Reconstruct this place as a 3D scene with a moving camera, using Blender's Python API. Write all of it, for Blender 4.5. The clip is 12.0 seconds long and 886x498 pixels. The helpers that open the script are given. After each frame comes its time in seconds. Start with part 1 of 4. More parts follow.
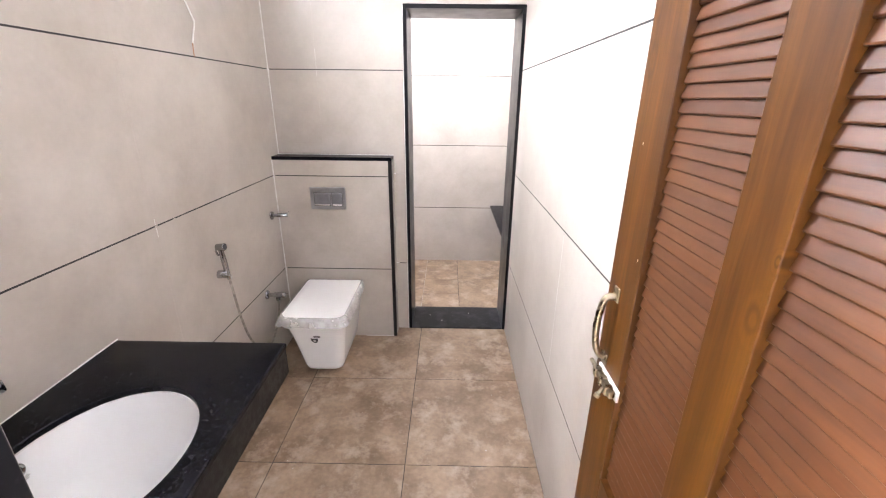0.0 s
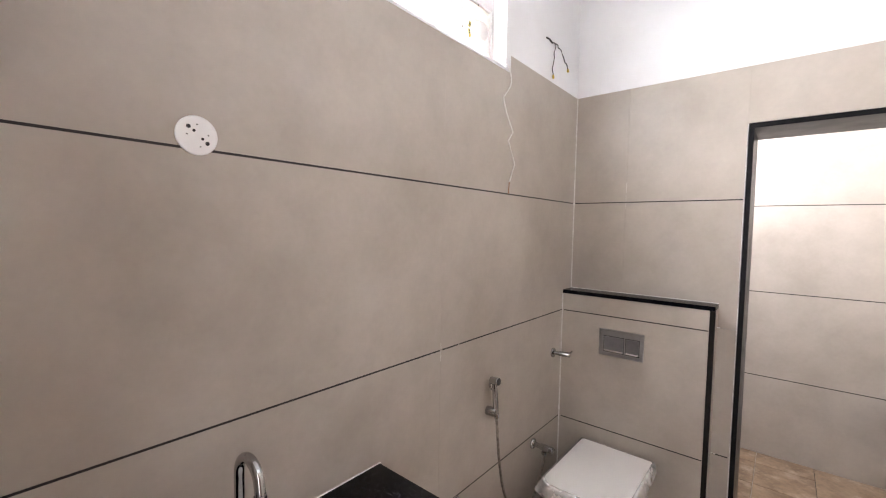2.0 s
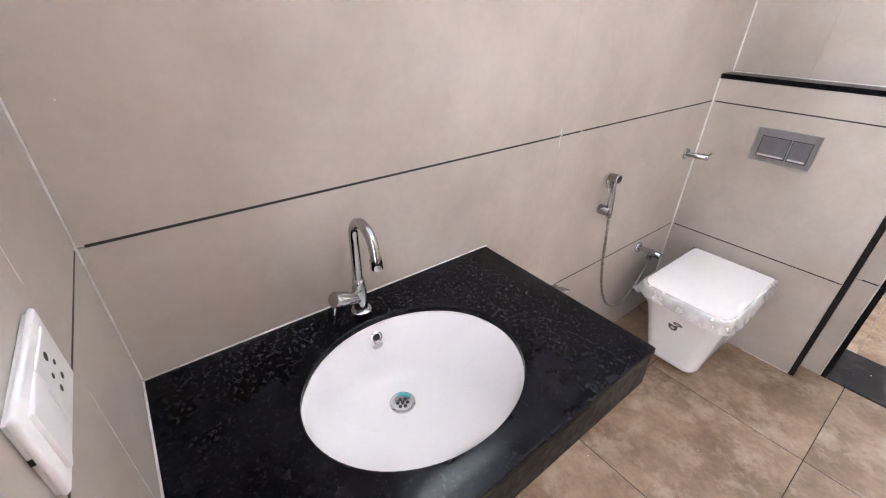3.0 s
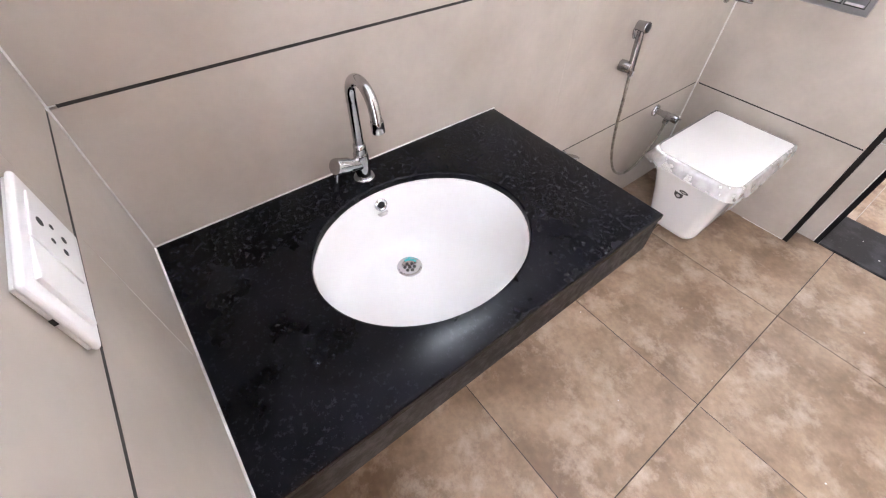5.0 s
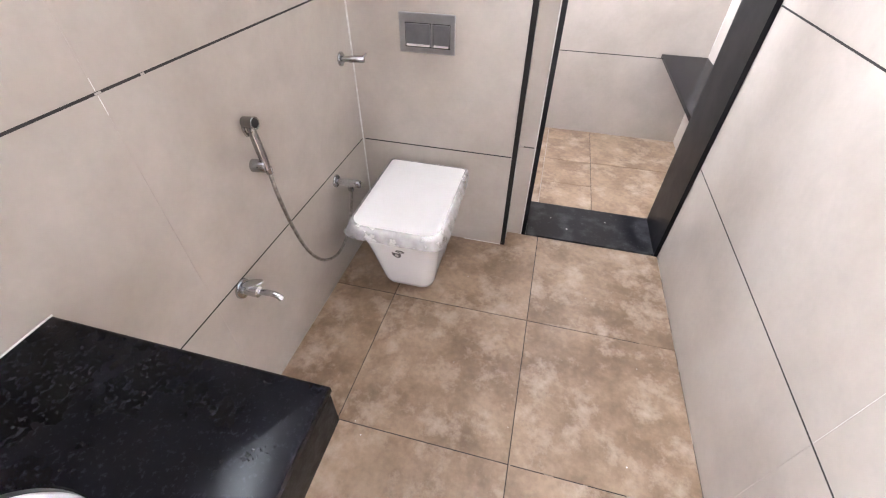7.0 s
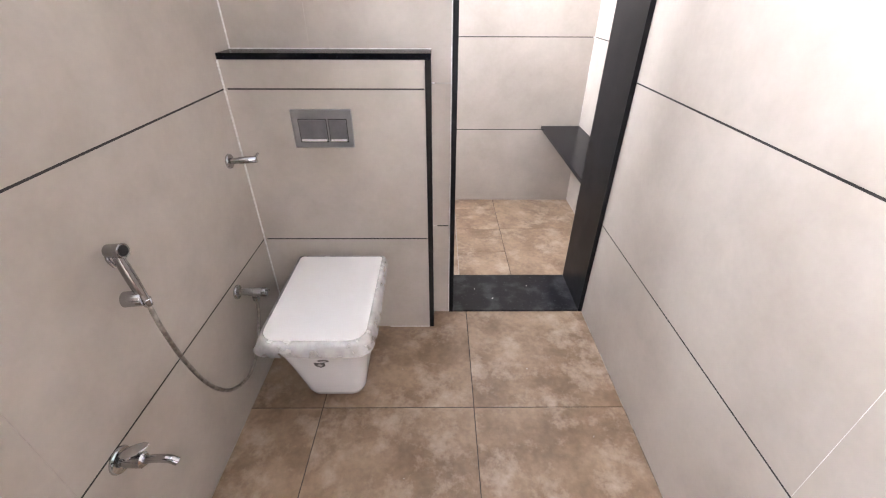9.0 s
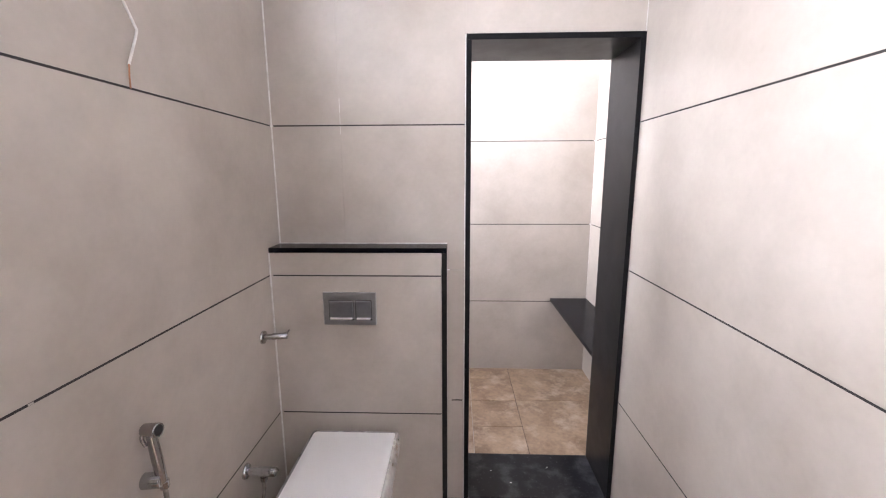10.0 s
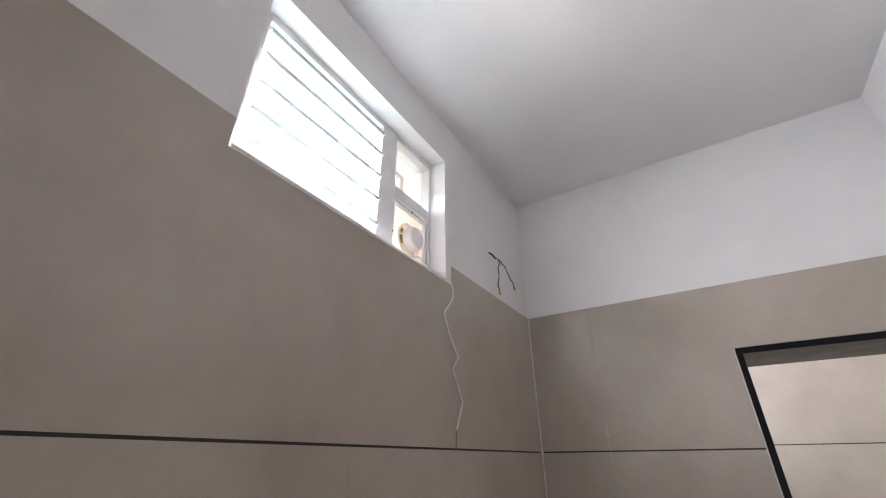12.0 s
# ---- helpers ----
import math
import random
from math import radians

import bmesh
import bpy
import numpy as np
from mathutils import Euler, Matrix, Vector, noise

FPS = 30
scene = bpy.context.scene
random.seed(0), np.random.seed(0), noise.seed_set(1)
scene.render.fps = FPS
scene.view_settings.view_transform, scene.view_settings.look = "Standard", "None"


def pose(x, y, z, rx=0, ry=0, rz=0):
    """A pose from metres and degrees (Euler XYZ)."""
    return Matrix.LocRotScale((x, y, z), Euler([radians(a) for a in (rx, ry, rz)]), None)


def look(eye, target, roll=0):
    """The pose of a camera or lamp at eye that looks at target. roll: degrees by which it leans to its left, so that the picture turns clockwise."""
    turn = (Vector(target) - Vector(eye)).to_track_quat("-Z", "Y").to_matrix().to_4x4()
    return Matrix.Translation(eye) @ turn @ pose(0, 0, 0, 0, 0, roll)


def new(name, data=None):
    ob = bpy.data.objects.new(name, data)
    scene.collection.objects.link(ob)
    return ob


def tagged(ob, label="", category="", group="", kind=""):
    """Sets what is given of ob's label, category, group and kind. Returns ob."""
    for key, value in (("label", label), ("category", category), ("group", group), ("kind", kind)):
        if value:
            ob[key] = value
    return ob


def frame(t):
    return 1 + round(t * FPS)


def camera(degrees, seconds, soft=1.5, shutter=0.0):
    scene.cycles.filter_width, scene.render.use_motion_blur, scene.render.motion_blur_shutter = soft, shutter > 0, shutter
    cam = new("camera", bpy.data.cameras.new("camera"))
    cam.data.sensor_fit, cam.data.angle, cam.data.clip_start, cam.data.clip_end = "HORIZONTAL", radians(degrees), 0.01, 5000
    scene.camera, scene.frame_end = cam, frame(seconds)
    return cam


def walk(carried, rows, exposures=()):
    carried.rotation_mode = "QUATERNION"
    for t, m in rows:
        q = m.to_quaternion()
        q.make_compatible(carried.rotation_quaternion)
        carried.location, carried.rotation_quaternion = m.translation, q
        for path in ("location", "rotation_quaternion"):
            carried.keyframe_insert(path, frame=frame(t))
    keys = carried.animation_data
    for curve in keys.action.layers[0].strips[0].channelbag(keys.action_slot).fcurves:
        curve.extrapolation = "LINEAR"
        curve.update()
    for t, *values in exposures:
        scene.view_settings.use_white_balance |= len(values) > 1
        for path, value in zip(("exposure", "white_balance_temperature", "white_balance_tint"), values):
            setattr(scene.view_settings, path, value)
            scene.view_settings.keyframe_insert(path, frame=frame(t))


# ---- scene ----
cam = camera(94.7, 12.0, soft=1.15)
PATH = [
    (0, (1.052, 0.446, 1.541), (1.031, 2.324, 0.852), 0.6),
    (0.5, (1.013, 0.546, 1.572), (0.924, 2.520, 1.265), 0.3),
    (0.7, (1.020, 0.639, 1.552), (0.883, 2.625, 1.358), 0.2),
    (1, (1.034, 0.742, 1.541), (0.735, 2.718, 1.459), 0.4),
    (1.2, (1.018, 0.756, 1.546), (0.554, 2.701, 1.494), 0.4),
    (1.5, (0.974, 0.758, 1.551), (0.204, 2.603, 1.503), 0.6),
    (1.7, (0.945, 0.745, 1.538), (-0.033, 2.488, 1.492), 0.7),
    (2, (0.933, 0.726, 1.544), (-0.348, 2.258, 1.439), 1.1),
    (2.3, (0.877, 0.749, 1.530), (-0.571, 2.102, 1.262), 1.1),
    (2.5, (0.834, 0.767, 1.511), (-0.643, 2.018, 1.007), 1.3),
    (3, (0.776, 0.787, 1.428), (-0.587, 1.847, 0.419), 1.0),
    (3.5, (0.76, 0.798, 1.401), (-0.419, 1.69, 0.054), 1.0),
    (3.7, (0.757, 0.790, 1.400), (-0.372, 1.651, -0.009), 1.2),
    (5.3, (0.757, 0.790, 1.409), (-0.287, 1.609, -0.087), 0.8),
    (5.5, (0.766, 0.794, 1.412), (-0.276, 1.638, -0.073), 0.8),
    (6, (0.785, 0.831, 1.429), (-0.174, 1.805, -0.031), 0.8),
    (6.2, (0.808, 0.865, 1.436), (-0.091, 1.928, 0.000), 0.1),
    (6.5, (0.8, 0.96, 1.428), (0.081, 2.196, 0.029), 0.9),
    (6.7, (0.808, 1.072, 1.409), (0.217, 2.404, 0.039), 0.3),
    (7, (0.79, 1.282, 1.393), (0.43, 2.721, 0.051), 0.6),
    (7.2, (0.759, 1.392, 1.387), (0.533, 2.872, 0.060), 0.7),
    (8.8, (0.745, 1.398, 1.367), (0.760, 3.044, 0.230), 0.1),
    (9, (0.743, 1.402, 1.391), (0.757, 3.091, 0.319), 0.2),
    (9.5, (0.751, 1.361, 1.447), (0.746, 3.211, 0.687), 0.2),
    (10, (0.75, 1.31, 1.495), (0.685, 3.278, 1.141), -0.2),
    (10.5, (0.734, 1.25, 1.54), (0.45, 3.228, 1.632), -0.7),
    (10.7, (0.711, 1.217, 1.553), (0.282, 3.150, 1.833), -1.0),
    (11, (0.689, 1.166, 1.607), (0.039, 2.991, 2.106), -1.1),
    (11.2, (0.673, 1.135, 1.629), (-0.111, 2.857, 2.277), -1.0),
    (11.5, (0.683, 1.102, 1.659), (-0.256, 2.655, 2.501), -0.6),
    (11.7, (0.683, 1.101, 1.658), (-0.289, 2.584, 2.583), -0.3),
    (12, (0.673, 1.133, 1.664), (-0.264, 2.639, 2.587), -0.4),
]
EXPOSURES = [
    (0, 4.31, 6550, 10), (0.5, 3.72, 6310, 10), (1.0, 3.43, 6200, 10), (1.2, 3.4, 6150, 10), (1.5, 3.37, 6440, 10), (2.0, 3.53, 6950, 10),
    (2.4, 3.91, 7120, 10), (2.5, 4.0, 6890, 10), (2.7, 4.18, 6400, 10), (3.0, 4.43, 6340, 10), (3.5, 4.59, 6290, 10), (5.5, 4.7, 6320, 10),
    (6.5, 4.62, 6190, 10), (6.7, 4.57, 6090, 10), (7.0, 4.5, 6370, 10), (7.2, 4.48, 6520, 10), (8.8, 4.23, 6560, 10), (9.0, 4.19, 6520, 10),
    (9.5, 4.02, 6540, 12), (10.0, 3.71, 6500, 13), (10.5, 3.34, 6480, 12), (11.0, 2.92, 6720, 10), (11.2, 2.73, 6780, 10), (11.5, 2.45, 6820, 10),
    (12.0, 2.2, 6880, 10),
]
walk(cam, [(t, look(eye, target, roll)) for t, eye, target, roll in PATH], EXPOSURES)

# ---- world, sun, window light, hall fill light ----
world = bpy.data.worlds.new("world")
scene.world = world
world.use_nodes = True
wn, wl = world.node_tree.nodes, world.node_tree.links
sky = wn.new("ShaderNodeTexSky")
sky.sky_type, sky.sun_disc = "NISHITA", False
sky.dust_density, sky.air_density = 6.0, 1.5
sky.sun_elevation, sky.sun_rotation = radians(52), radians(70)
haze = wn.new("ShaderNodeHueSaturation")
haze.inputs["Saturation"].default_value = 0.25
wl.new(sky.outputs[0], haze.inputs["Color"])
wl.new(haze.outputs[0], wn["Background"].inputs[0])
wn["Background"].inputs[1].default_value = 0.15

sun_data = bpy.data.lights.new("sun", "SUN")
sun_data.energy, sun_data.angle, sun_data.color = 3.0, radians(0.5), (1.0, 0.95, 0.88)
sun = new("sun", sun_data)
sun.matrix_world = look((20, 8, 26), (0, 0, 0))


def opening_light(name, eye, target, width, height, watts, colour):
    data = bpy.data.lights.new(name, "AREA")
    data.shape, data.size, data.size_y, data.energy, data.color = "RECTANGLE", width, height, watts, colour
    data.spread = radians(150)
    ob = new(name, data)
    ob.matrix_world = look(eye, target)
    return ob


DAY = (0.875, 0.89, 1.0)
opening_light("sky_light_bath", (-0.225, 1.70, 2.53), (1, 1.75, 1.573), 0.46, 0.32, 7.0, DAY)
opening_light("sky_light_shower", (-0.19, 3.90, 2.53), (1, 3.90, 1.95), 0.62, 0.40, 6.1, DAY)
# added fill lamp in the unseen hall, brightens the room through the entrance
opening_light("hall_fill_light", (-1.38, -0.20, 1.55), (0, -0.25, 1.5), 0.9, 1.2, 40, (0.88, 0.90, 1.0))

# ---- plan ----
ROOM_X, FRONT, BACK = 1.468, 0.669, 3.0
JOINTS = (0.500, 1.101, 1.695)
JOINTS_RIGHT = (0.505, 1.104, 1.699)
TILE_TOP, CEIL = 2.282, 2.936
BOX_X, BOX_Y, BOX_Z = 0.713, 2.888, 1.214
DOOR_L, DOOR_TOP = 0.790, 2.030
SH_X, SH_Y0, SH_Y1 = 1.736, 3.30, 4.322
SH_JOINTS = (0.55, 1.14, 1.735)
WIN_Y0, WIN_Y1, WIN_Z0, WIN_Z1 = 1.432, 2.236, 2.221, 2.737
ENTRY_L, ENTRY_R, ENTRY_TOP = 0.739, 1.468, 2.05


# ---- materials ----
def shader(name):
    m = bpy.data.materials.new(name)
    m.use_nodes = True
    return m, m.node_tree.nodes, m.node_tree.links, m.node_tree.nodes["Principled BSDF"]


def surface(name, dark, light, scale=3.0, detail=6.0, rough=(0.35, 0.5), metal=0.0, bump=0.05, fine=120.0,
            stretch=(1, 1, 1), contrast=(0.35, 0.65), flecks=None, random_shift=True, speckle=0.06, coat=0.0, level=0.5):
    """A surface with broad clouding, fine grain, uneven gloss and fine relief."""
    m, n, l, p = shader(name)
    tc, mp = n.new("ShaderNodeTexCoord"), n.new("ShaderNodeMapping")
    mp.inputs["Scale"].default_value = stretch
    mp.inputs["Location"].default_value, mp.inputs["Rotation"].default_value = (0.37, 1.21, 2.53), ((0.4, 0.7, 0.3) if stretch == (1, 1, 1) else (0, 0, 0))
    l.new(tc.outputs["Object"], mp.inputs["Vector"])
    vec = mp.outputs["Vector"]
    if random_shift:
        info, mul, add = n.new("ShaderNodeObjectInfo"), n.new("ShaderNodeMath"), n.new("ShaderNodeVectorMath")
        mul.operation, mul.inputs[1].default_value = "MULTIPLY", 37.0
        l.new(info.outputs["Random"], mul.inputs[0])
        l.new(vec, add.inputs[0]), l.new(mul.outputs[0], add.inputs[1])
        vec = add.outputs[0]
    broad, grain = n.new("ShaderNodeTexNoise"), n.new("ShaderNodeTexNoise")
    broad.inputs["Scale"].default_value, broad.inputs["Detail"].default_value = scale, detail
    broad.inputs["Roughness"].default_value = 0.6
    grain.inputs["Scale"].default_value, grain.inputs["Detail"].default_value = fine, 4.0
    l.new(vec, broad.inputs["Vector"]), l.new(vec, grain.inputs["Vector"])
    spread_out, ramp = n.new("ShaderNodeMapRange"), n.new("ShaderNodeMixRGB")
    spread_out.interpolation_type = "SMOOTHSTEP"
    spread_out.inputs["From Min"].default_value, spread_out.inputs["From Max"].default_value = contrast
    ramp.inputs["Color1"].default_value, ramp.inputs["Color2"].default_value = (*dark, 1), (*light, 1)
    l.new(broad.outputs["Fac"], spread_out.inputs["Value"]), l.new(spread_out.outputs["Result"], ramp.inputs["Fac"])
    mix = n.new("ShaderNodeMixRGB")
    mix.blend_type, mix.inputs["Fac"].default_value = "OVERLAY", speckle
    l.new(ramp.outputs["Color"], mix.inputs["Color1"]), l.new(grain.outputs["Fac"], mix.inputs["Color2"])
    colour = mix.outputs["Color"]
    if flecks:
        fc, fscale, low, high, amount, fdetail = flecks
        fn, fr, fm = n.new("ShaderNodeTexNoise"), n.new("ShaderNodeMapRange"), n.new("ShaderNodeMixRGB")
        fn.inputs["Scale"].default_value, fn.inputs["Detail"].default_value, fn.inputs["Roughness"].default_value = fscale, fdetail, 0.7
        fn.inputs["Distortion"].default_value = 0.0
        fr.inputs["From Min"].default_value, fr.inputs["From Max"].default_value = low, high
        fr.inputs["To Max"].default_value = amount
        l.new(vec, fn.inputs["Vector"]), l.new(fn.outputs["Fac"], fr.inputs["Value"])
        l.new(fr.outputs["Result"], fm.inputs["Fac"]), l.new(colour, fm.inputs["Color1"])
        fm.inputs["Color2"].default_value = (*fc, 1)
        colour = fm.outputs["Color"]
    l.new(colour, p.inputs["Base Color"])
    gloss = n.new("ShaderNodeMapRange")
    gloss.inputs["From Min"].default_value, gloss.inputs["From Max"].default_value = 0.0, 1.0
    gloss.inputs["To Min"].default_value, gloss.inputs["To Max"].default_value = rough
    l.new(spread_out.outputs["Result"], gloss.inputs["Value"]), l.new(gloss.outputs["Result"], p.inputs["Roughness"])
    p.inputs["Metallic"].default_value = metal
    p.inputs["Coat Weight"].default_value = coat
    p.inputs["Specular IOR Level"].default_value = level
    if bump:
        b = n.new("ShaderNodeBump")
        b.inputs["Strength"].default_value, b.inputs["Distance"].default_value = bump, 0.002
        l.new(grain.outputs["Fac"], b.inputs["Height"]), l.new(b.outputs["Normal"], p.inputs["Normal"])
    return m


WALL_TILE = surface("wall_tile", (0.279, 0.233, 0.189), (0.606, 0.554, 0.492), 2.6, 4, (0.33, 0.46), bump=0.03, fine=60, speckle=0.05, contrast=(-0.3, 1.3), random_shift=False)
FLOOR_TILE = surface("floor_tile", (0.172, 0.109, 0.065), (0.346, 0.247, 0.167), 5.0, 8, (0.34, 0.5), bump=0.05, fine=45,
                     speckle=0.32, contrast=(0.30, 0.70), flecks=((0.50, 0.40, 0.31), 6.5, 0.50, 0.66, 0.7, 9.0))
GRANITE = surface("black_granite", (0.0026, 0.0026, 0.0042), (0.0054, 0.0054, 0.0080), 12, 4, (0.20, 0.22), bump=0.0, fine=220,
                  flecks=((0.027, 0.028, 0.036), 110.0, 0.56, 0.68, 0.6, 3.0), speckle=0.05, level=0.11)
GRANITE_JAMB = surface("polished_black_granite", (0.005, 0.005, 0.006), (0.008, 0.008, 0.0095), 6, 3, (0.28, 0.36), bump=0.0, fine=220,
                       flecks=((0.03, 0.03, 0.033), 110.0, 0.60, 0.72, 0.4, 3.0), speckle=0.08, level=0.14)
GRANITE_WORN = surface("scuffed_black_granite", (0.007, 0.007, 0.009), (0.050, 0.050, 0.054), 9, 6, (0.3, 0.5), bump=0.05, fine=160, contrast=(0.46, 0.70),
                       flecks=((0.10, 0.10, 0.105), 60.0, 0.60, 0.72, 0.5, 3.0), level=0.3)
GRANITE_EDGE = surface("black_granite_sawn", (0.006, 0.005, 0.005), (0.013, 0.0105, 0.009), 40, 6, (0.45, 0.65), bump=0.25, fine=160, level=0.22)
PAINT = surface("white_wall_paint", (0.78, 0.78, 0.79), (0.83, 0.83, 0.84), 2.0, 5, (0.55, 0.7), bump=0.05, fine=90, speckle=0.03, random_shift=False)
CEIL_PAINT = surface("white_ceiling_paint", (0.76, 0.76, 0.77), (0.81, 0.81, 0.82), 1.3, 5, (0.5, 0.65), bump=0.04, fine=80, speckle=0.03, random_shift=False)
CEMENT = surface("cement_backing", (0.38, 0.35, 0.31), (0.5, 0.47, 0.43), 8, 6, (0.7, 0.9), bump=0.3)
GROUT_DARK = surface("dark_grout", (0.009, 0.008, 0.007), (0.034, 0.029, 0.026), 14, 6, (0.6, 0.85), bump=0.3, contrast=(0.4, 0.75))
GROUT_FLOOR = surface("floor_grout", (0.010, 0.007, 0.005), (0.05, 0.032, 0.02), 9, 6, (0.6, 0.85), bump=0.3, contrast=(0.42, 0.7))
CAULK = surface("white_caulk", (0.62, 0.60, 0.57), (0.80, 0.79, 0.77), 30, 5, (0.4, 0.6), bump=0.2)
CERAMIC = surface("white_ceramic", (0.87, 0.865, 0.86), (0.89, 0.885, 0.88), 3, 3, (0.10, 0.16), bump=0.0, speckle=0.01, coat=0.3)
LID_PLASTIC = surface("white_lid_plastic", (0.88, 0.87, 0.865), (0.90, 0.89, 0.885), 3, 3, (0.42, 0.5), bump=0.0, speckle=0.01)
SWITCH = surface("white_switch_plastic", (0.80, 0.79, 0.79), (0.84, 0.83, 0.83), 6, 3, (0.28, 0.36), bump=0.02, speckle=0.01)
CHROME = surface("chrome", (0.47, 0.47, 0.48), (0.50, 0.50, 0.51), 30, 3, (0.07, 0.09), metal=1.0, bump=0.0)
SATIN = surface("satin_chrome", (0.36, 0.36, 0.37), (0.39, 0.39, 0.40), 20, 3, (0.30, 0.33), metal=0.85, bump=0.0)
LIP_GLINT = surface("lip_glint_chrome", (0.80, 0.80, 0.81), (0.86, 0.86, 0.87), 30, 3, (0.22, 0.26), metal=1.0, bump=0.0)
HOSE = surface("braided_hose", (0.20, 0.18, 0.155), (0.34, 0.31, 0.27), 60, 3, (0.30, 0.40), metal=0.75, bump=0.05)
POLISHED = surface("polished_steel", (0.36, 0.36, 0.365), (0.40, 0.40, 0.405), 30, 3, (0.14, 0.17), metal=1.0, bump=0.0)
BUTTON = surface("brushed_grey_button", (0.23, 0.235, 0.25), (0.26, 0.265, 0.28), 20, 3, (0.36, 0.39), metal=0.8, bump=0.0)
BRASS = surface("aged_brass", (0.24, 0.195, 0.13), (0.36, 0.31, 0.23), 40, 5, (0.25, 0.4), metal=1.0, bump=0.05)
# near-black: painted shade inside holes and gaps, also black rubber and screws
DARK_FILL = surface("hole_shade_and_black_parts", (0.008, 0.008, 0.008), (0.016, 0.016, 0.016), 20, 3, (0.5, 0.7), bump=0.0)
FRAME_PAINT = surface("white_window_enamel", (0.76, 0.75, 0.76), (0.82, 0.81, 0.82), 8, 5, (0.3, 0.45), bump=0.06, fine=70)
WIRE_WHITE = surface("white_cable_sheath", (0.68, 0.66, 0.63), (0.78, 0.76, 0.73), 60, 4, (0.4, 0.5), bump=0.05)
WIRE_BLACK = surface("black_cable", (0.015, 0.012, 0.012), (0.05, 0.04, 0.035), 60, 4, (0.4, 0.6), bump=0.05)
WIRE_YELLOW = surface("yellow_tape", (0.55, 0.36, 0.03), (0.66, 0.46, 0.06), 60, 4, (0.4, 0.6), bump=0.05)
COPPER = surface("copper_wire", (0.30, 0.13, 0.07), (0.42, 0.20, 0.11), 60, 4, (0.3, 0.5), metal=0.6, bump=0.05)
STICKER = surface("black_sticker", (0.02, 0.016, 0.016), (0.045, 0.035, 0.035), 60, 4, (0.3, 0.4), bump=0.0)
STICKER_MARK = surface("grey_sticker_print", (0.40, 0.38, 0.37), (0.5, 0.48, 0.47), 60, 4, (0.3, 0.4), bump=0.0)
TEAL = surface("teal_sticker", (0.03, 0.42, 0.45), (0.06, 0.52, 0.54), 60, 4, (0.3, 0.4), bump=0.0)
CREAM = surface("cream_plastic", (0.80, 0.75, 0.70), (0.85, 0.80, 0.76), 8, 4, (0.4, 0.5), bump=0.02)


def let_light_through(m, colour, share):
    """Thin plastic that glows a little when lit from behind."""
    n, l = m.node_tree.nodes, m.node_tree.links
    through_it, mix = n.new("ShaderNodeBsdfTranslucent"), n.new("ShaderNodeMixShader")
    through_it.inputs["Color"].default_value = (*colour, 1)
    mix.inputs["Fac"].default_value = share
    l.new(n["Principled BSDF"].outputs[0], mix.inputs[1]), l.new(through_it.outputs[0], mix.inputs[2])
    l.new(mix.outputs[0], n["Material Output"].inputs["Surface"])


let_light_through(CREAM, (0.90, 0.84, 0.78), 0.5)
OLIVE = surface("olive_winding", (0.22, 0.22, 0.03), (0.55, 0.50, 0.10), 60, 4, (0.4, 0.5), bump=0.1)
EARTH = surface("ground_earth", (0.20, 0.17, 0.13), (0.34, 0.30, 0.24), 0.8, 8, (0.8, 0.95), bump=0.3, fine=12)
PLASTER = surface("outside_plaster", (0.55, 0.52, 0.47), (0.66, 0.63, 0.58), 1.2, 6, (0.8, 0.95), bump=0.2)
HALL_FLOOR = surface("hall_floor", (0.36, 0.30, 0.24), (0.50, 0.44, 0.37), 3, 6, (0.3, 0.45), bump=0.03)


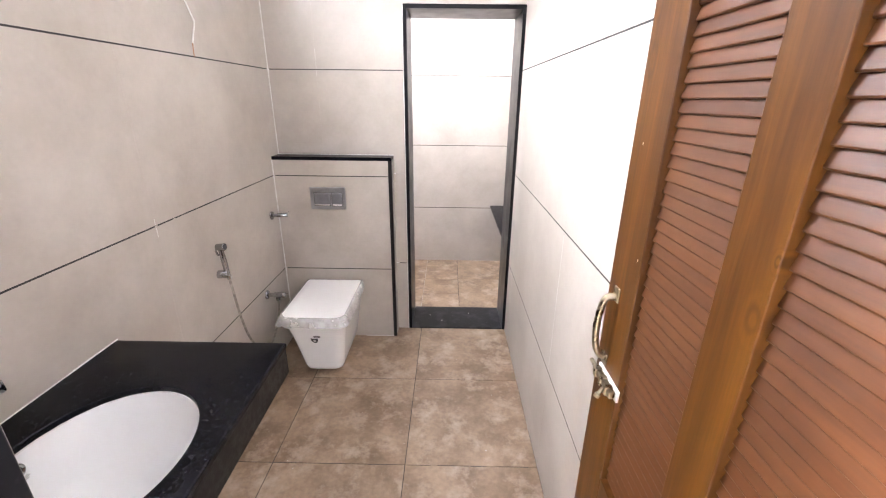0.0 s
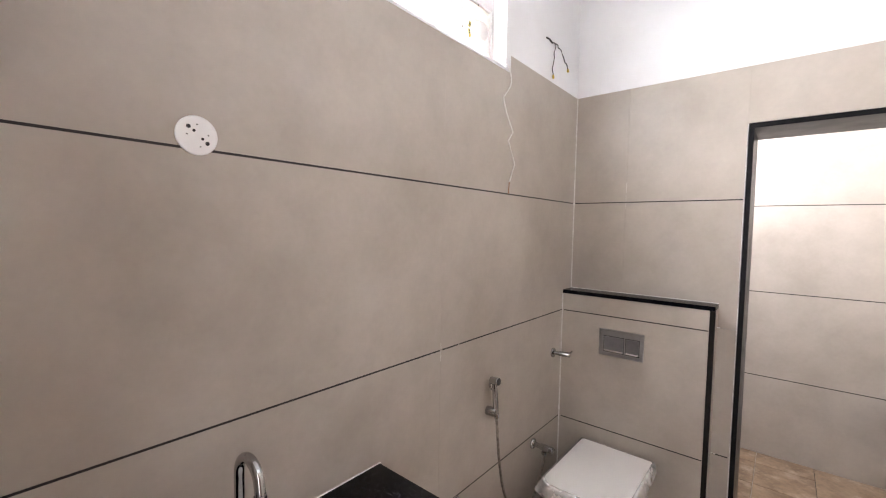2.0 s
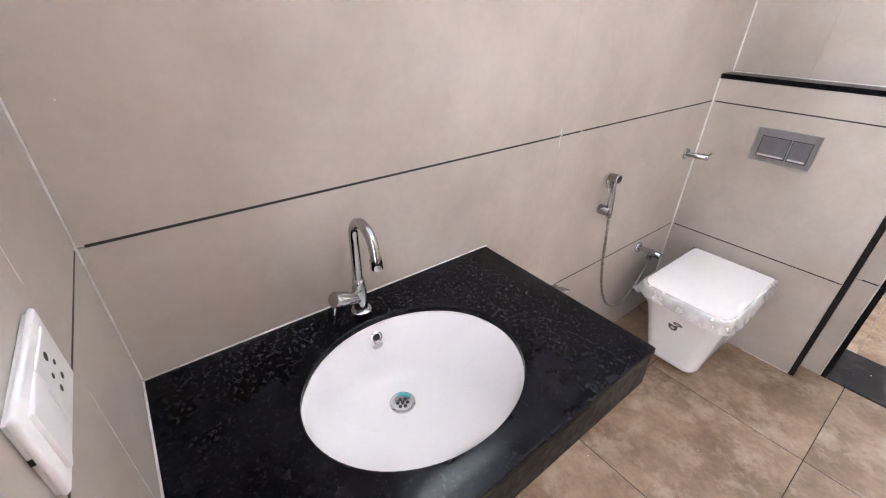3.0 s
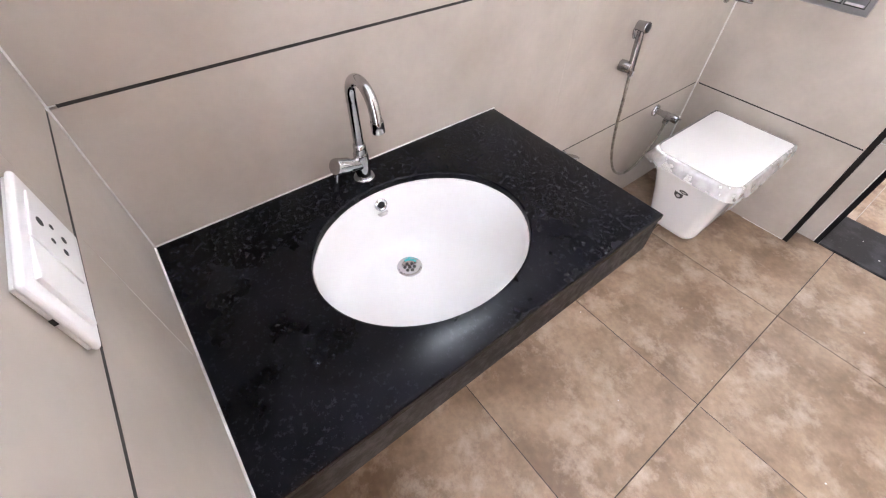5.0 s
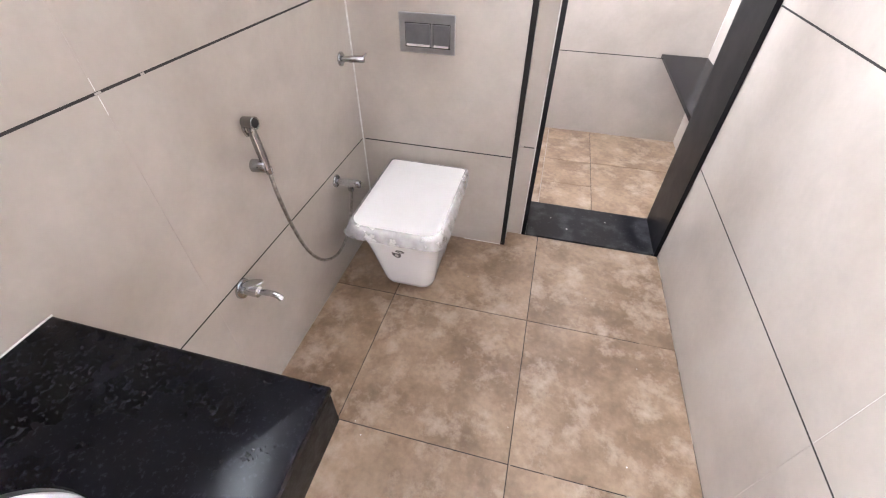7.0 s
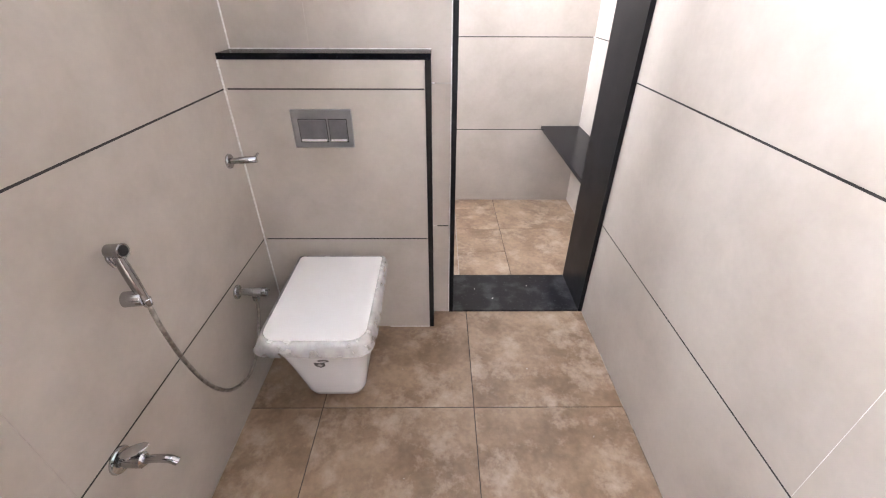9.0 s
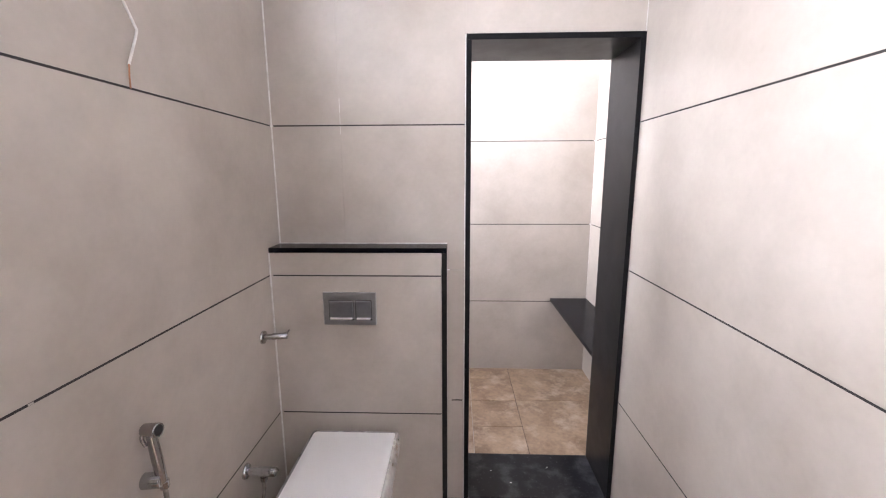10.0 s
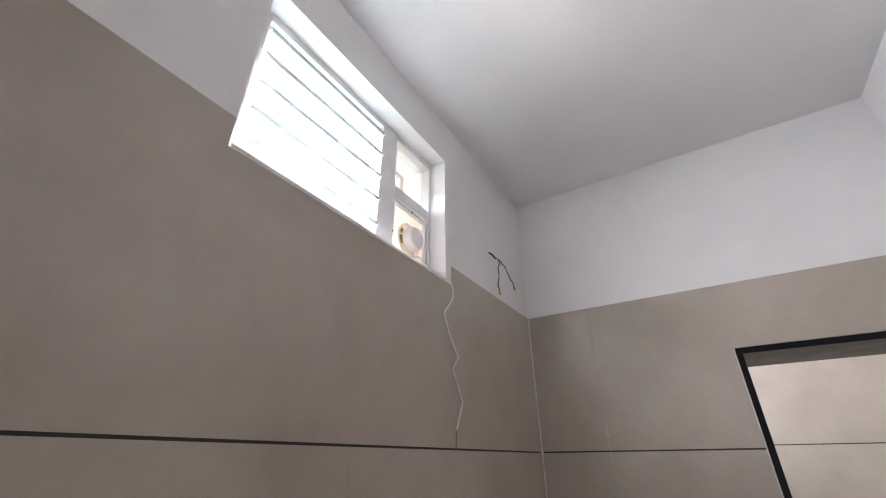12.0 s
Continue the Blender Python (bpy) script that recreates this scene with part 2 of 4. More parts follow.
def wood_material(name, stretch, dark, light, rough, knots=(), level=0.3):
    """Varnished wood; stretch sets the way of the grain, knots are (place, radius) on the door's face."""
    m, n, l, p = shader(name)
    tc, mp, info = n.new("ShaderNodeTexCoord"), n.new("ShaderNodeMapping"), n.new("ShaderNodeObjectInfo")
    mul, add = n.new("ShaderNodeMath"), n.new("ShaderNodeVectorMath")
    mul.operation, mul.inputs[1].default_value = "MULTIPLY", 29.0
    l.new(info.outputs["Random"], mul.inputs[0])
    l.new(tc.outputs["Object"], add.inputs[0]), l.new(mul.outputs[0], add.inputs[1])
    l.new(add.outputs[0], mp.inputs["Vector"])
    mp.inputs["Scale"].default_value = stretch
    rings, fibre, patch = n.new("ShaderNodeTexNoise"), n.new("ShaderNodeTexNoise"), n.new("ShaderNodeTexNoise")
    rings.inputs["Scale"].default_value, rings.inputs["Detail"].default_value, rings.inputs["Distortion"].default_value = 26, 5, 1.2
    fibre.inputs["Scale"].default_value, fibre.inputs["Detail"].default_value = 240, 3
    patch.inputs["Scale"].default_value, patch.inputs["Detail"].default_value = 7, 3
    for tex in (rings, fibre, patch):
        l.new(mp.outputs["Vector"], tex.inputs["Vector"])
    value = rings.outputs["Fac"]
    for place, radius, strength in knots:
        off, flat, far = n.new("ShaderNodeVectorMath"), n.new("ShaderNodeVectorMath"), n.new("ShaderNodeVectorMath")
        off.operation, flat.operation, far.operation = "SUBTRACT", "MULTIPLY", "LENGTH"
        off.inputs[1].default_value, flat.inputs[1].default_value = place, (0, 1, 0.55)
        l.new(tc.outputs["Object"], off.inputs[0]), l.new(off.outputs[0], flat.inputs[0]), l.new(flat.outputs[0], far.inputs[0])
        near, wave, lift, both, sub_tract = (n.new(k) for k in ("ShaderNodeMapRange", "ShaderNodeMath", "ShaderNodeMath", "ShaderNodeMath", "ShaderNodeMath"))
        near.inputs["From Max"].default_value, near.inputs["To Min"].default_value, near.inputs["To Max"].default_value = radius, strength, 0.0
        l.new(far.outputs["Value"], near.inputs["Value"])
        lift.operation, lift.inputs[1].default_value, lift.inputs[2].default_value = "MULTIPLY_ADD", 11.0 / radius, 1.0
        waver = n.new("ShaderNodeMath")
        waver.operation, waver.inputs[1].default_value = "MULTIPLY", 7.0
        l.new(rings.outputs["Fac"], waver.inputs[0]), l.new(waver.outputs[0], lift.inputs[2])
        wave.operation = "SINE"
        l.new(far.outputs["Value"], lift.inputs[0]), l.new(lift.outputs[0], wave.inputs[0])
        both.operation, sub_tract.operation = "MULTIPLY", "SUBTRACT"
        l.new(near.outputs["Result"], both.inputs[0]), l.new(wave.outputs[0], both.inputs[1])
        l.new(value, sub_tract.inputs[0]), l.new(both.outputs[0], sub_tract.inputs[1])
        value = sub_tract.outputs[0]
    ramp = n.new("ShaderNodeValToRGB")
    ramp.color_ramp.elements[0].position, ramp.color_ramp.elements[1].position = 0.30, 0.66
    ramp.color_ramp.elements[0].color, ramp.color_ramp.elements[1].color = (*dark, 1), (*light, 1)
    l.new(value, ramp.inputs["Fac"])
    mix, tone = n.new("ShaderNodeMixRGB"), n.new("ShaderNodeMixRGB")
    mix.blend_type, mix.inputs["Fac"].default_value = "OVERLAY", 0.25
    tone.blend_type, tone.inputs["Fac"].default_value = "OVERLAY", 0.22
    l.new(ramp.outputs["Color"], mix.inputs["Color1"]), l.new(fibre.outputs["Fac"], mix.inputs["Color2"])
    l.new(mix.outputs["Color"], tone.inputs["Color1"]), l.new(patch.outputs["Fac"], tone.inputs["Color2"])
    l.new(tone.outputs["Color"], p.inputs["Base Color"])
    p.inputs["Roughness"].default_value = rough
    p.inputs["Specular IOR Level"].default_value = level
    b = n.new("ShaderNodeBump")
    b.inputs["Strength"].default_value, b.inputs["Distance"].default_value = 0.12, 0.001
    l.new(fibre.outputs["Fac"], b.inputs["Height"]), l.new(b.outputs["Normal"], p.inputs["Normal"])
    return m


def clear_material(name, tint, haze, gloss_rough, see):
    """A thin sheet: part clear, part milky, with gloss."""
    m, n, l, p = shader(name)
    out = n["Material Output"]
    clear, mix = n.new("ShaderNodeBsdfTransparent"), n.new("ShaderNodeMixShader")
    clear.inputs["Color"].default_value = (*tint, 1)
    p.inputs["Base Color"].default_value = (*haze, 1)
    p.inputs["Roughness"].default_value = gloss_rough
    noise_tex, rng, tc = n.new("ShaderNodeTexNoise"), n.new("ShaderNodeMapRange"), n.new("ShaderNodeTexCoord")
    noise_tex.inputs["Scale"].default_value, noise_tex.inputs["Detail"].default_value = 22, 5
    rng.inputs["From Min"].default_value, rng.inputs["From Max"].default_value = 0.3, 0.7
    rng.inputs["To Min"].default_value, rng.inputs["To Max"].default_value = see
    l.new(tc.outputs["Object"], noise_tex.inputs["Vector"])
    l.new(noise_tex.outputs["Fac"], rng.inputs["Value"]), l.new(rng.outputs["Result"], mix.inputs["Fac"])
    l.new(clear.outputs[0], mix.inputs[1]), l.new(p.outputs[0], mix.inputs[2]), l.new(mix.outputs[0], out.inputs["Surface"])
    return m


WOOD = wood_material("varnished_wood", (1, 1, 0.07), (0.050, 0.0155, 0.0016), (0.104, 0.0375, 0.0037), 0.46,
                     (((1.395, 0.868, 1.312), 0.026, 0.3), ((1.395, 0.860, 1.386), 0.010, 0.4), ((1.395, 1.226, 1.606), 0.030, 0.10), ((1.395, 1.232, 1.685), 0.022, 0.10)))
SLAT_WOOD = wood_material("varnished_slat_wood", (1, 0.07, 1), (0.058, 0.0185, 0.0056), (0.100, 0.0345, 0.0106), 0.34, level=0.55)
FILM = clear_material("thin_plastic_film", (0.95, 0.95, 0.95), (0.84, 0.83, 0.82), 0.34, (0.20, 0.42))
GLASS = clear_material("window_glass", (0.96, 0.985, 0.98), (0.72, 0.78, 0.77), 0.08, (0.12, 0.18))
GLASS_EDGE = surface("ground_glass_edge", (0.28, 0.34, 0.335), (0.38, 0.44, 0.43), 20, 3, (0.2, 0.3), bump=0.0)


# ---- shaping ----
def finish(ob, bm, material, smooth=False):
    bmesh.ops.recalc_face_normals(bm, faces=bm.faces)
    for f in bm.faces:
        f.smooth = smooth
    bm.to_mesh(ob.data)
    bm.free()
    ob.data.materials.append(material)
    return ob


def part(name, bm, material, parent=None, label="", smooth=False):
    ob = finish(new(name, bpy.data.meshes.new(name)), bm, material, smooth)
    ob.parent = parent
    return tagged(ob, label)


def auto_smooth(ob, degrees=40):
    ob.data.set_sharp_from_angle(angle=radians(degrees))
    return ob


def thing(name, at, label, category, group="", kind=""):
    ob = new(name)
    ob.location = at
    bpy.context.view_layer.update()
    return tagged(ob, label, category, group, kind)


def under(ob, parent):
    """Hang ob, built in world places, under parent without moving it."""
    ob.parent = parent
    ob.matrix_parent_inverse = Matrix.Translation(-parent_place(parent))
    return ob


def parent_place(parent):
    p = Vector(parent.location)
    while parent.parent:
        parent = parent.parent
    return p


def piece(name, bm, material, root, label="", smooth=False, sharp=40):
    ob = finish(new(name, bpy.data.meshes.new(name)), bm, material, smooth)
    if smooth:
        auto_smooth(ob, sharp)
    under(ob, root)
    return tagged(ob, label)


def sub(name, bm, material, owner, label="", smooth=False, sharp=40):
    """A piece of a part: the part lies under its thing with world-placed mesh, so no further shift is due."""
    ob = finish(new(name, bpy.data.meshes.new(name)), bm, material, smooth)
    if smooth:
        auto_smooth(ob, sharp)
    ob.parent = owner
    return tagged(ob, label)


def add_box(bm, x0, x1, y0, y1, z0, z1, bevel=0.0, segments=2):
    made = bmesh.ops.create_cube(bm, size=1.0)["verts"]
    bmesh.ops.scale(bm, vec=(x1 - x0, y1 - y0, z1 - z0), verts=made)
    bmesh.ops.translate(bm, vec=((x0 + x1) / 2, (y0 + y1) / 2, (z0 + z1) / 2), verts=made)
    if bevel:
        edges = list({e for v in made for e in v.link_edges})
        bmesh.ops.bevel(bm, geom=edges, offset=bevel, segments=segments, profile=0.5, affect="EDGES")
    return bm


def box(*args, **kw):
    return add_box(bmesh.new(), *args, **kw)


def boxes(*rows):
    bm = bmesh.new()
    for r in rows:
        add_box(bm, *r)
    return bm


def loft(bm, rings, close_start=True, close_end=True):
    """Skin closed rings of equally many points."""
    made = [[bm.verts.new(p) for p in ring] for ring in rings]
    n = len(made[0])
    for a, b in zip(made, made[1:]):
        for i in range(n):
            bm.faces.new((a[i], a[(i + 1) % n], b[(i + 1) % n], b[i]))
    if close_start:
        bm.faces.new(made[0][::-1])
    if close_end:
        bm.faces.new(made[-1])
    return bm


def circle(centre, axis, radius, n=20):
    axis = Vector(axis).normalized()
    side = axis.orthogonal().normalized()
    other = axis.cross(side)
    return [Vector(centre) + radius * (math.cos(2 * math.pi * i / n) * side + math.sin(2 * math.pi * i / n) * other) for i in range(n)]


def turned(bm, base, axis, profile, n=24):
    """A turned solid: profile rows of (distance along axis, radius)."""
    axis = Vector(axis).normalized()
    return loft(bm, [circle(Vector(base) + d * axis, axis, r, n) for d, r in profile])


def smooth_line(points, steps=8):
    """Catmull-Rom through the points."""
    p = [Vector(q) for q in points]
    p = [2 * p[0] - p[1]] + p + [2 * p[-1] - p[-2]]
    out = []
    for a, b, c, d in zip(p, p[1:], p[2:], p[3:]):
        for i in range(steps):
            t = i / steps
            out.append(0.5 * (2 * b + (c - a) * t + (2 * a - 5 * b + 4 * c - d) * t * t + (3 * b - a - 3 * c + d) * t ** 3))
    return out + [p[-2]]


def tube(bm, points, radius, n=12):
    """A round tube along the points; radius may be a function of the step."""
    side, rings = None, []
    for i, q in enumerate(points):
        along = (points[min(i + 1, len(points) - 1)] - points[max(i - 1, 0)]).normalized()
        side = along.orthogonal() if side is None else side - side.dot(along) * along
        side.normalize()
        other = along.cross(side)
        r = radius(i) if callable(radius) else radius
        rings.append([q + r * (math.cos(2 * math.pi * k / n) * side + math.sin(2 * math.pi * k / n) * other) for k in range(n)])
    return loft(bm, rings)


def rounded_ring(x0, x1, y0, y1, z, r_front, r_back, n=7):
    """A rounded rectangle at height z; the front is at y0."""
    out = []
    for cx, cy, r, start in ((x1 - r_back, y1 - r_back, r_back, 0), (x0 + r_back, y1 - r_back, r_back, 90),
                             (x0 + r_front, y0 + r_front, r_front, 180), (x1 - r_front, y0 + r_front, r_front, 270)):
        for i in range(n):
            a = radians(start + 90 * i / (n - 1))
            out.append(Vector((cx + r * math.cos(a), cy + r * math.sin(a), z)))
    return out


def tile_mesh(axis, u0, u1, v0, v1, face, inward, thick=0.008, edge=0.0012):
    """One tile: a front with a small arris. inward: the sign of the way from the face into the wall."""
    def at(u, v, d):
        w = face + inward * d
        return {"x": (w, u, v), "y": (u, w, v), "z": (u, v, w)}[axis]
    side = edge * 0.3 if axis != "z" else edge
    rings = [[(u0 + s, v0 + e, d), (u1 - s, v0 + e, d), (u1 - s, v1 - e, d), (u0 + s, v1 - e, d)]
             for e, s, d in ((0, 0, thick), (0, 0, side), (edge, side, 0))]
    verts = [at(*q) for ring in rings for q in ring]
    faces = [(8, 9, 10, 11)]
    for base in (0, 4):
        faces += [(base + i, base + (i + 1) % 4, base + 4 + (i + 1) % 4, base + 4 + i) for i in range(4)]
    me = bpy.data.meshes.new("tile")
    me.from_pydata(verts, [], faces)
    bm = bmesh.new()
    bm.from_mesh(me)
    bmesh.ops.recalc_face_normals(bm, faces=bm.faces)
    want = {"x": Vector((-inward, 0, 0)), "y": Vector((0, -inward, 0)), "z": Vector((0, 0, -inward))}[axis]
    bm.faces.ensure_lookup_table()
    if bm.faces[0].normal.dot(want) < 0:
        bmesh.ops.reverse_faces(bm, faces=bm.faces)
    bm.to_mesh(me)
    bm.free()
    return me


def tile(parent, material, *args, **kw):
    me = tile_mesh(*args, **kw)
    me.materials.append(material)
    ob = new("tile", me)
    ob.parent = parent
    return ob


def structure(name, bm, material, label, category):
    return tagged(part(name, bm, material), label, category, kind="structure")


# ---- the shell: floors, walls, ceilings ----
D = 0.009
floor = structure("floor", boxes((-0.23, 1.95, 0.457, 4.55, -0.12, -0.009)), CEMENT, "bathroom floor of large mottled brown stone-look tiles", "floor")
ceiling = structure("ceiling", boxes((-0.23, 1.95, 0.457, 4.55, CEIL, CEIL + 0.12)), CEIL_PAINT, "plain white painted plaster ceiling", "ceiling")

N1 = 2.274
wall_left = structure("wall_left", boxes(
    (-0.23, -D, 0.457, WIN_Y0, 0, 2.280), (-0.23, -D, WIN_Y1, 4.55, 0, 2.2),
    (-0.23, -D, WIN_Y0, WIN_Y1, 0, WIN_Z0 - 0.012),
    (-0.23, -D, N1, 3.55, 2.2, 2.280), (-0.23, -0.003, WIN_Y1, N1, 2.2, 2.280),
    (-0.23, -0.003, 0.457, WIN_Y0, 2.280, CEIL), (-0.23, -0.003, WIN_Y1, 3.55, 2.280, CEIL),
    (-0.23, -0.003, WIN_Y0, WIN_Y1, WIN_Z1, CEIL),
    (-0.23, -0.003, 3.55, 4.25, 2.78, CEIL), (-0.23, -D, 3.55, 4.25, 2.2, 2.22), (-0.23, -0.003, 4.25, 4.55, 2.2, CEIL)),
    PAINT, "outer bathroom wall, tiled below and white paint above", "wall")
window_sill = structure("trim", box(-0.225, 0.001, WIN_Y0 + 0.002, N1 - 0.002, WIN_Z0 - 0.011, WIN_Z0, bevel=0.002), PAINT, "white painted sill under the louvred window", "window sill")

wall_right = structure("wall_right", boxes(
    (ROOM_X + D, ROOM_X + 0.2, FRONT, 3.0, 0, 2.280), (ROOM_X + 0.003, ROOM_X + 0.2, FRONT - 0.003, 3.003, 2.280, CEIL)),
    PAINT, "inner bathroom wall, grey tiles below white paint", "wall")
wall_back = structure("wall_back", boxes(
    (0, 0.773, 3.0 + D, 3.3 - D, 0, 2.280), (0.773, ROOM_X + 0.02, 3.0 + D, 3.3 - D, DOOR_TOP + 0.001, 2.280),
    (ROOM_X + 0.02, SH_X, 3.0 + D, 3.3 - D, 0, 2.280), (-0.003, SH_X, 3.003, 3.3 - 0.003, 2.280, CEIL)),
    PAINT, "tiled partition wall with a doorway to the shower", "wall")
wall_front = structure("wall_front", boxes(
    (-1.4, ENTRY_L, 0.457, FRONT - D, 0, 2.280), (ENTRY_L, ENTRY_R + 0.02, 0.457, FRONT - D, ENTRY_TOP, 2.280),
    (ENTRY_R + 0.02, 2.9, 0.457, FRONT - D, 0, 2.280), (-1.4, 2.9, 0.457, FRONT - 0.003, 2.280, CEIL)),
    PAINT, "tiled entrance wall with a doorway", "wall")
shower_back = structure("wall_shower_back", boxes((-0.003, 1.95, SH_Y1 + D, 4.55, 0, CEIL)), PAINT, "pale grey tiled back wall of the shower", "wall")
shower_right = structure("wall_shower_right", boxes((SH_X + D, 1.95, 3.3 - D, SH_Y1 + D, 0, CEIL)), PAINT, "pale grey tiled side wall of the shower", "wall")

# the unseen hall outside the entrance, closed round; its left opening is added for fill light
hall_floor = structure("floor_hall", boxes((-1.4, 2.9, -3.0, 0.457, -0.12, -0.004)), HALL_FLOOR, "plain pale floor of the room outside", "floor")
hall_ceiling = structure("ceiling_hall", boxes((-1.4, 2.9, -3.2, 0.457, CEIL, CEIL + 0.12)), CEIL_PAINT, "plain white ceiling of the room outside", "ceiling")
wall_hall_left = structure("wall_hall_left", boxes(
    (-1.6, -1.4, -3.2, -0.65, 0, CEIL), (-1.6, -1.4, 0.25, 0.657, 0, CEIL), (-1.6, -1.4, -0.65, 0.25, 0, 0.95), (-1.6, -1.4, -0.65, 0.25, 2.15, CEIL)),
    PAINT, "plain white wall with an opening added for the fill light", "wall")
wall_hall_right = structure("wall_hall_right", boxes((2.9, 3.1, -3.2, 0.657, 0, CEIL)), PAINT, "plain white wall of the room outside", "wall")
wall_hall_back = structure("wall_hall_back", boxes((-1.4, 2.9, -3.2, -3.0, 0, CEIL)), PAINT, "plain white wall of the room outside", "wall")
ground = structure("ground", boxes((-150, 150, -150, 150, -0.5, -0.3)), EARTH, "bare earth ground round the house", "ground")

# ---- granite linings ----
shower_frame = thing("trim_shower_doorway", (1.13, 3.0, 0), "polished black granite lining of the shower doorway", "door frame", kind="structure")
piece("jamb", box(DOOR_L - 0.002, DOOR_L + 0.018, 2.994, 3.304, 0, DOOR_TOP - 0.022, bevel=0.0015), GRANITE_JAMB, shower_frame)
piece("jamb", box(ROOM_X - 0.019, ROOM_X + 0.001, 2.994, 3.304, 0, DOOR_TOP - 0.022, bevel=0.0015), GRANITE_JAMB, shower_frame)
piece("lintel", box(DOOR_L - 0.002, ROOM_X + 0.001, 2.994, 3.304, DOOR_TOP - 0.022, DOOR_TOP, bevel=0.0015), GRANITE_JAMB, shower_frame)
piece("threshold", box(DOOR_L + 0.019, ROOM_X - 0.020, 2.996, 3.302, -0.008, 0.010, bevel=0.002), GRANITE_WORN, shower_frame, "worn black granite threshold slab")

entry_frame = thing("trim_entrance_doorway", (1.1, 0.55, 0), "polished black granite lining of the entrance doorway", "door frame", kind="structure")
piece("jamb", box(ENTRY_L, ENTRY_L + 0.013, 0.452, 0.660, 0, 2.03, bevel=0.0015), GRANITE_JAMB, entry_frame)
piece("jamb", box(1.450, 1.470, 0.452, 0.665, 0, 2.03, bevel=0.0015), GRANITE_JAMB, entry_frame)
piece("lintel", box(ENTRY_L, 1.470, 0.452, 0.674, 2.03, 2.05, bevel=0.0015), GRANITE_JAMB, entry_frame)

# cistern box with its granite edging
cistern_box = structure("wall_cistern", boxes((0.0005, BOX_X - 0.009, BOX_Y + D, 3.0, 0, BOX_Z - 0.02)), CEMENT, "tiled half-height casing that hides the cistern", "wall")
ledge = tagged(part("ledge", box(0.001, BOX_X, BOX_Y - 0.002, 3.0 - 0.002, BOX_Z - 0.02, BOX_Z, bevel=0.002), GRANITE, cistern_box), "black granite capping slab")
part("edging", box(BOX_X - 0.021, BOX_X, BOX_Y - 0.002, BOX_Y + 0.016, 0.0, BOX_Z - 0.0205, bevel=0.0015), GRANITE_EDGE, cistern_box, "black granite corner strip")


# ---- things ----
def make_counter():
    x1, y0, y1, top, thick = 0.542, FRONT + 0.002, 1.557, 0.809, 0.018
    cx, cy, rx, ry = 0.291, 1.108, 0.191, 0.230
    root = thing("vanity_counter", (0.27, 1.1, 0.69), "black granite vanity counter with an oval cut-out, fixed to grey tiles", "counter")
    corners = [math.atan2(b - cy, a - cx) for a, b in ((0.001, y0), (x1, y0), (x1, y1), (0.001, y1))]
    angles = sorted([2 * math.pi * i / 72 - math.pi for i in range(72)] + corners)
    inner, outer = [], []
    for a in angles:
        c, s = math.cos(a), math.sin(a)
        inner.append((cx + rx * c, cy + ry * s))
        k = min([d for d in (((x1 - cx) / c) if c > 1e-9 else 9, ((0.001 - cx) / c) if c < -1e-9 else 9,
                             ((y1 - cy) / s) if s > 1e-9 else 9, ((y0 - cy) / s) if s < -1e-9 else 9)])
        outer.append((cx + k * c, cy + k * s))
    outer = [(x + (y1 - y) * 0.012 if x > x1 - 0.001 else x, y) for x, y in outer]
    e, soft_edge = 0.0025, 0.007

    def inset(p, k):
        return (max(p[0], 0.001) if p[0] < 0.01 else p[0] - k if p[0] > x1 - 0.001 else p[0],
                min(p[1], y1 - k) if p[1] > y1 - 0.001 else p[1])
    rings = [[(*p, top - thick) for p in inner], [(*p, top - e) for p in inner],
             [(cx + (p[0] - cx) * (1 + e / rx), cy + (p[1] - cy) * (1 + e / ry), top) for p in inner]]
    for a in (0, 22.5, 45, 67.5, 90):
        rings.append([(*inset(p, soft_edge * (1 - math.sin(radians(a)))), top - soft_edge * (1 - math.cos(radians(a)))) for p in outer])
    rings += [[(*p, top - thick) for p in outer], []]
    bm = loft(bmesh.new(), rings[:-1], False, False)
    bmesh.ops.remove_doubles(bm, verts=bm.verts, dist=1e-5)
    piece("slab", bm, GRANITE, root, smooth=True, sharp=35)
    bm = box(x1 - 0.022, x1 - 0.002, y0, y1 - 0.002, 0.697, top - thick, bevel=0.0015)
    for v in bm.verts:
        v.co.x += (y1 - v.co.y) * 0.012
    piece("fascia", bm, GRANITE_EDGE, root, "sawn black granite front apron")
    piece("fascia", box(0.001, x1 - 0.023, y1 - 0.014, y1 - 0.002, 0.697, top - thick, bevel=0.0015), GRANITE_EDGE, root, "sawn black granite side apron")
    return cx, cy, rx, ry


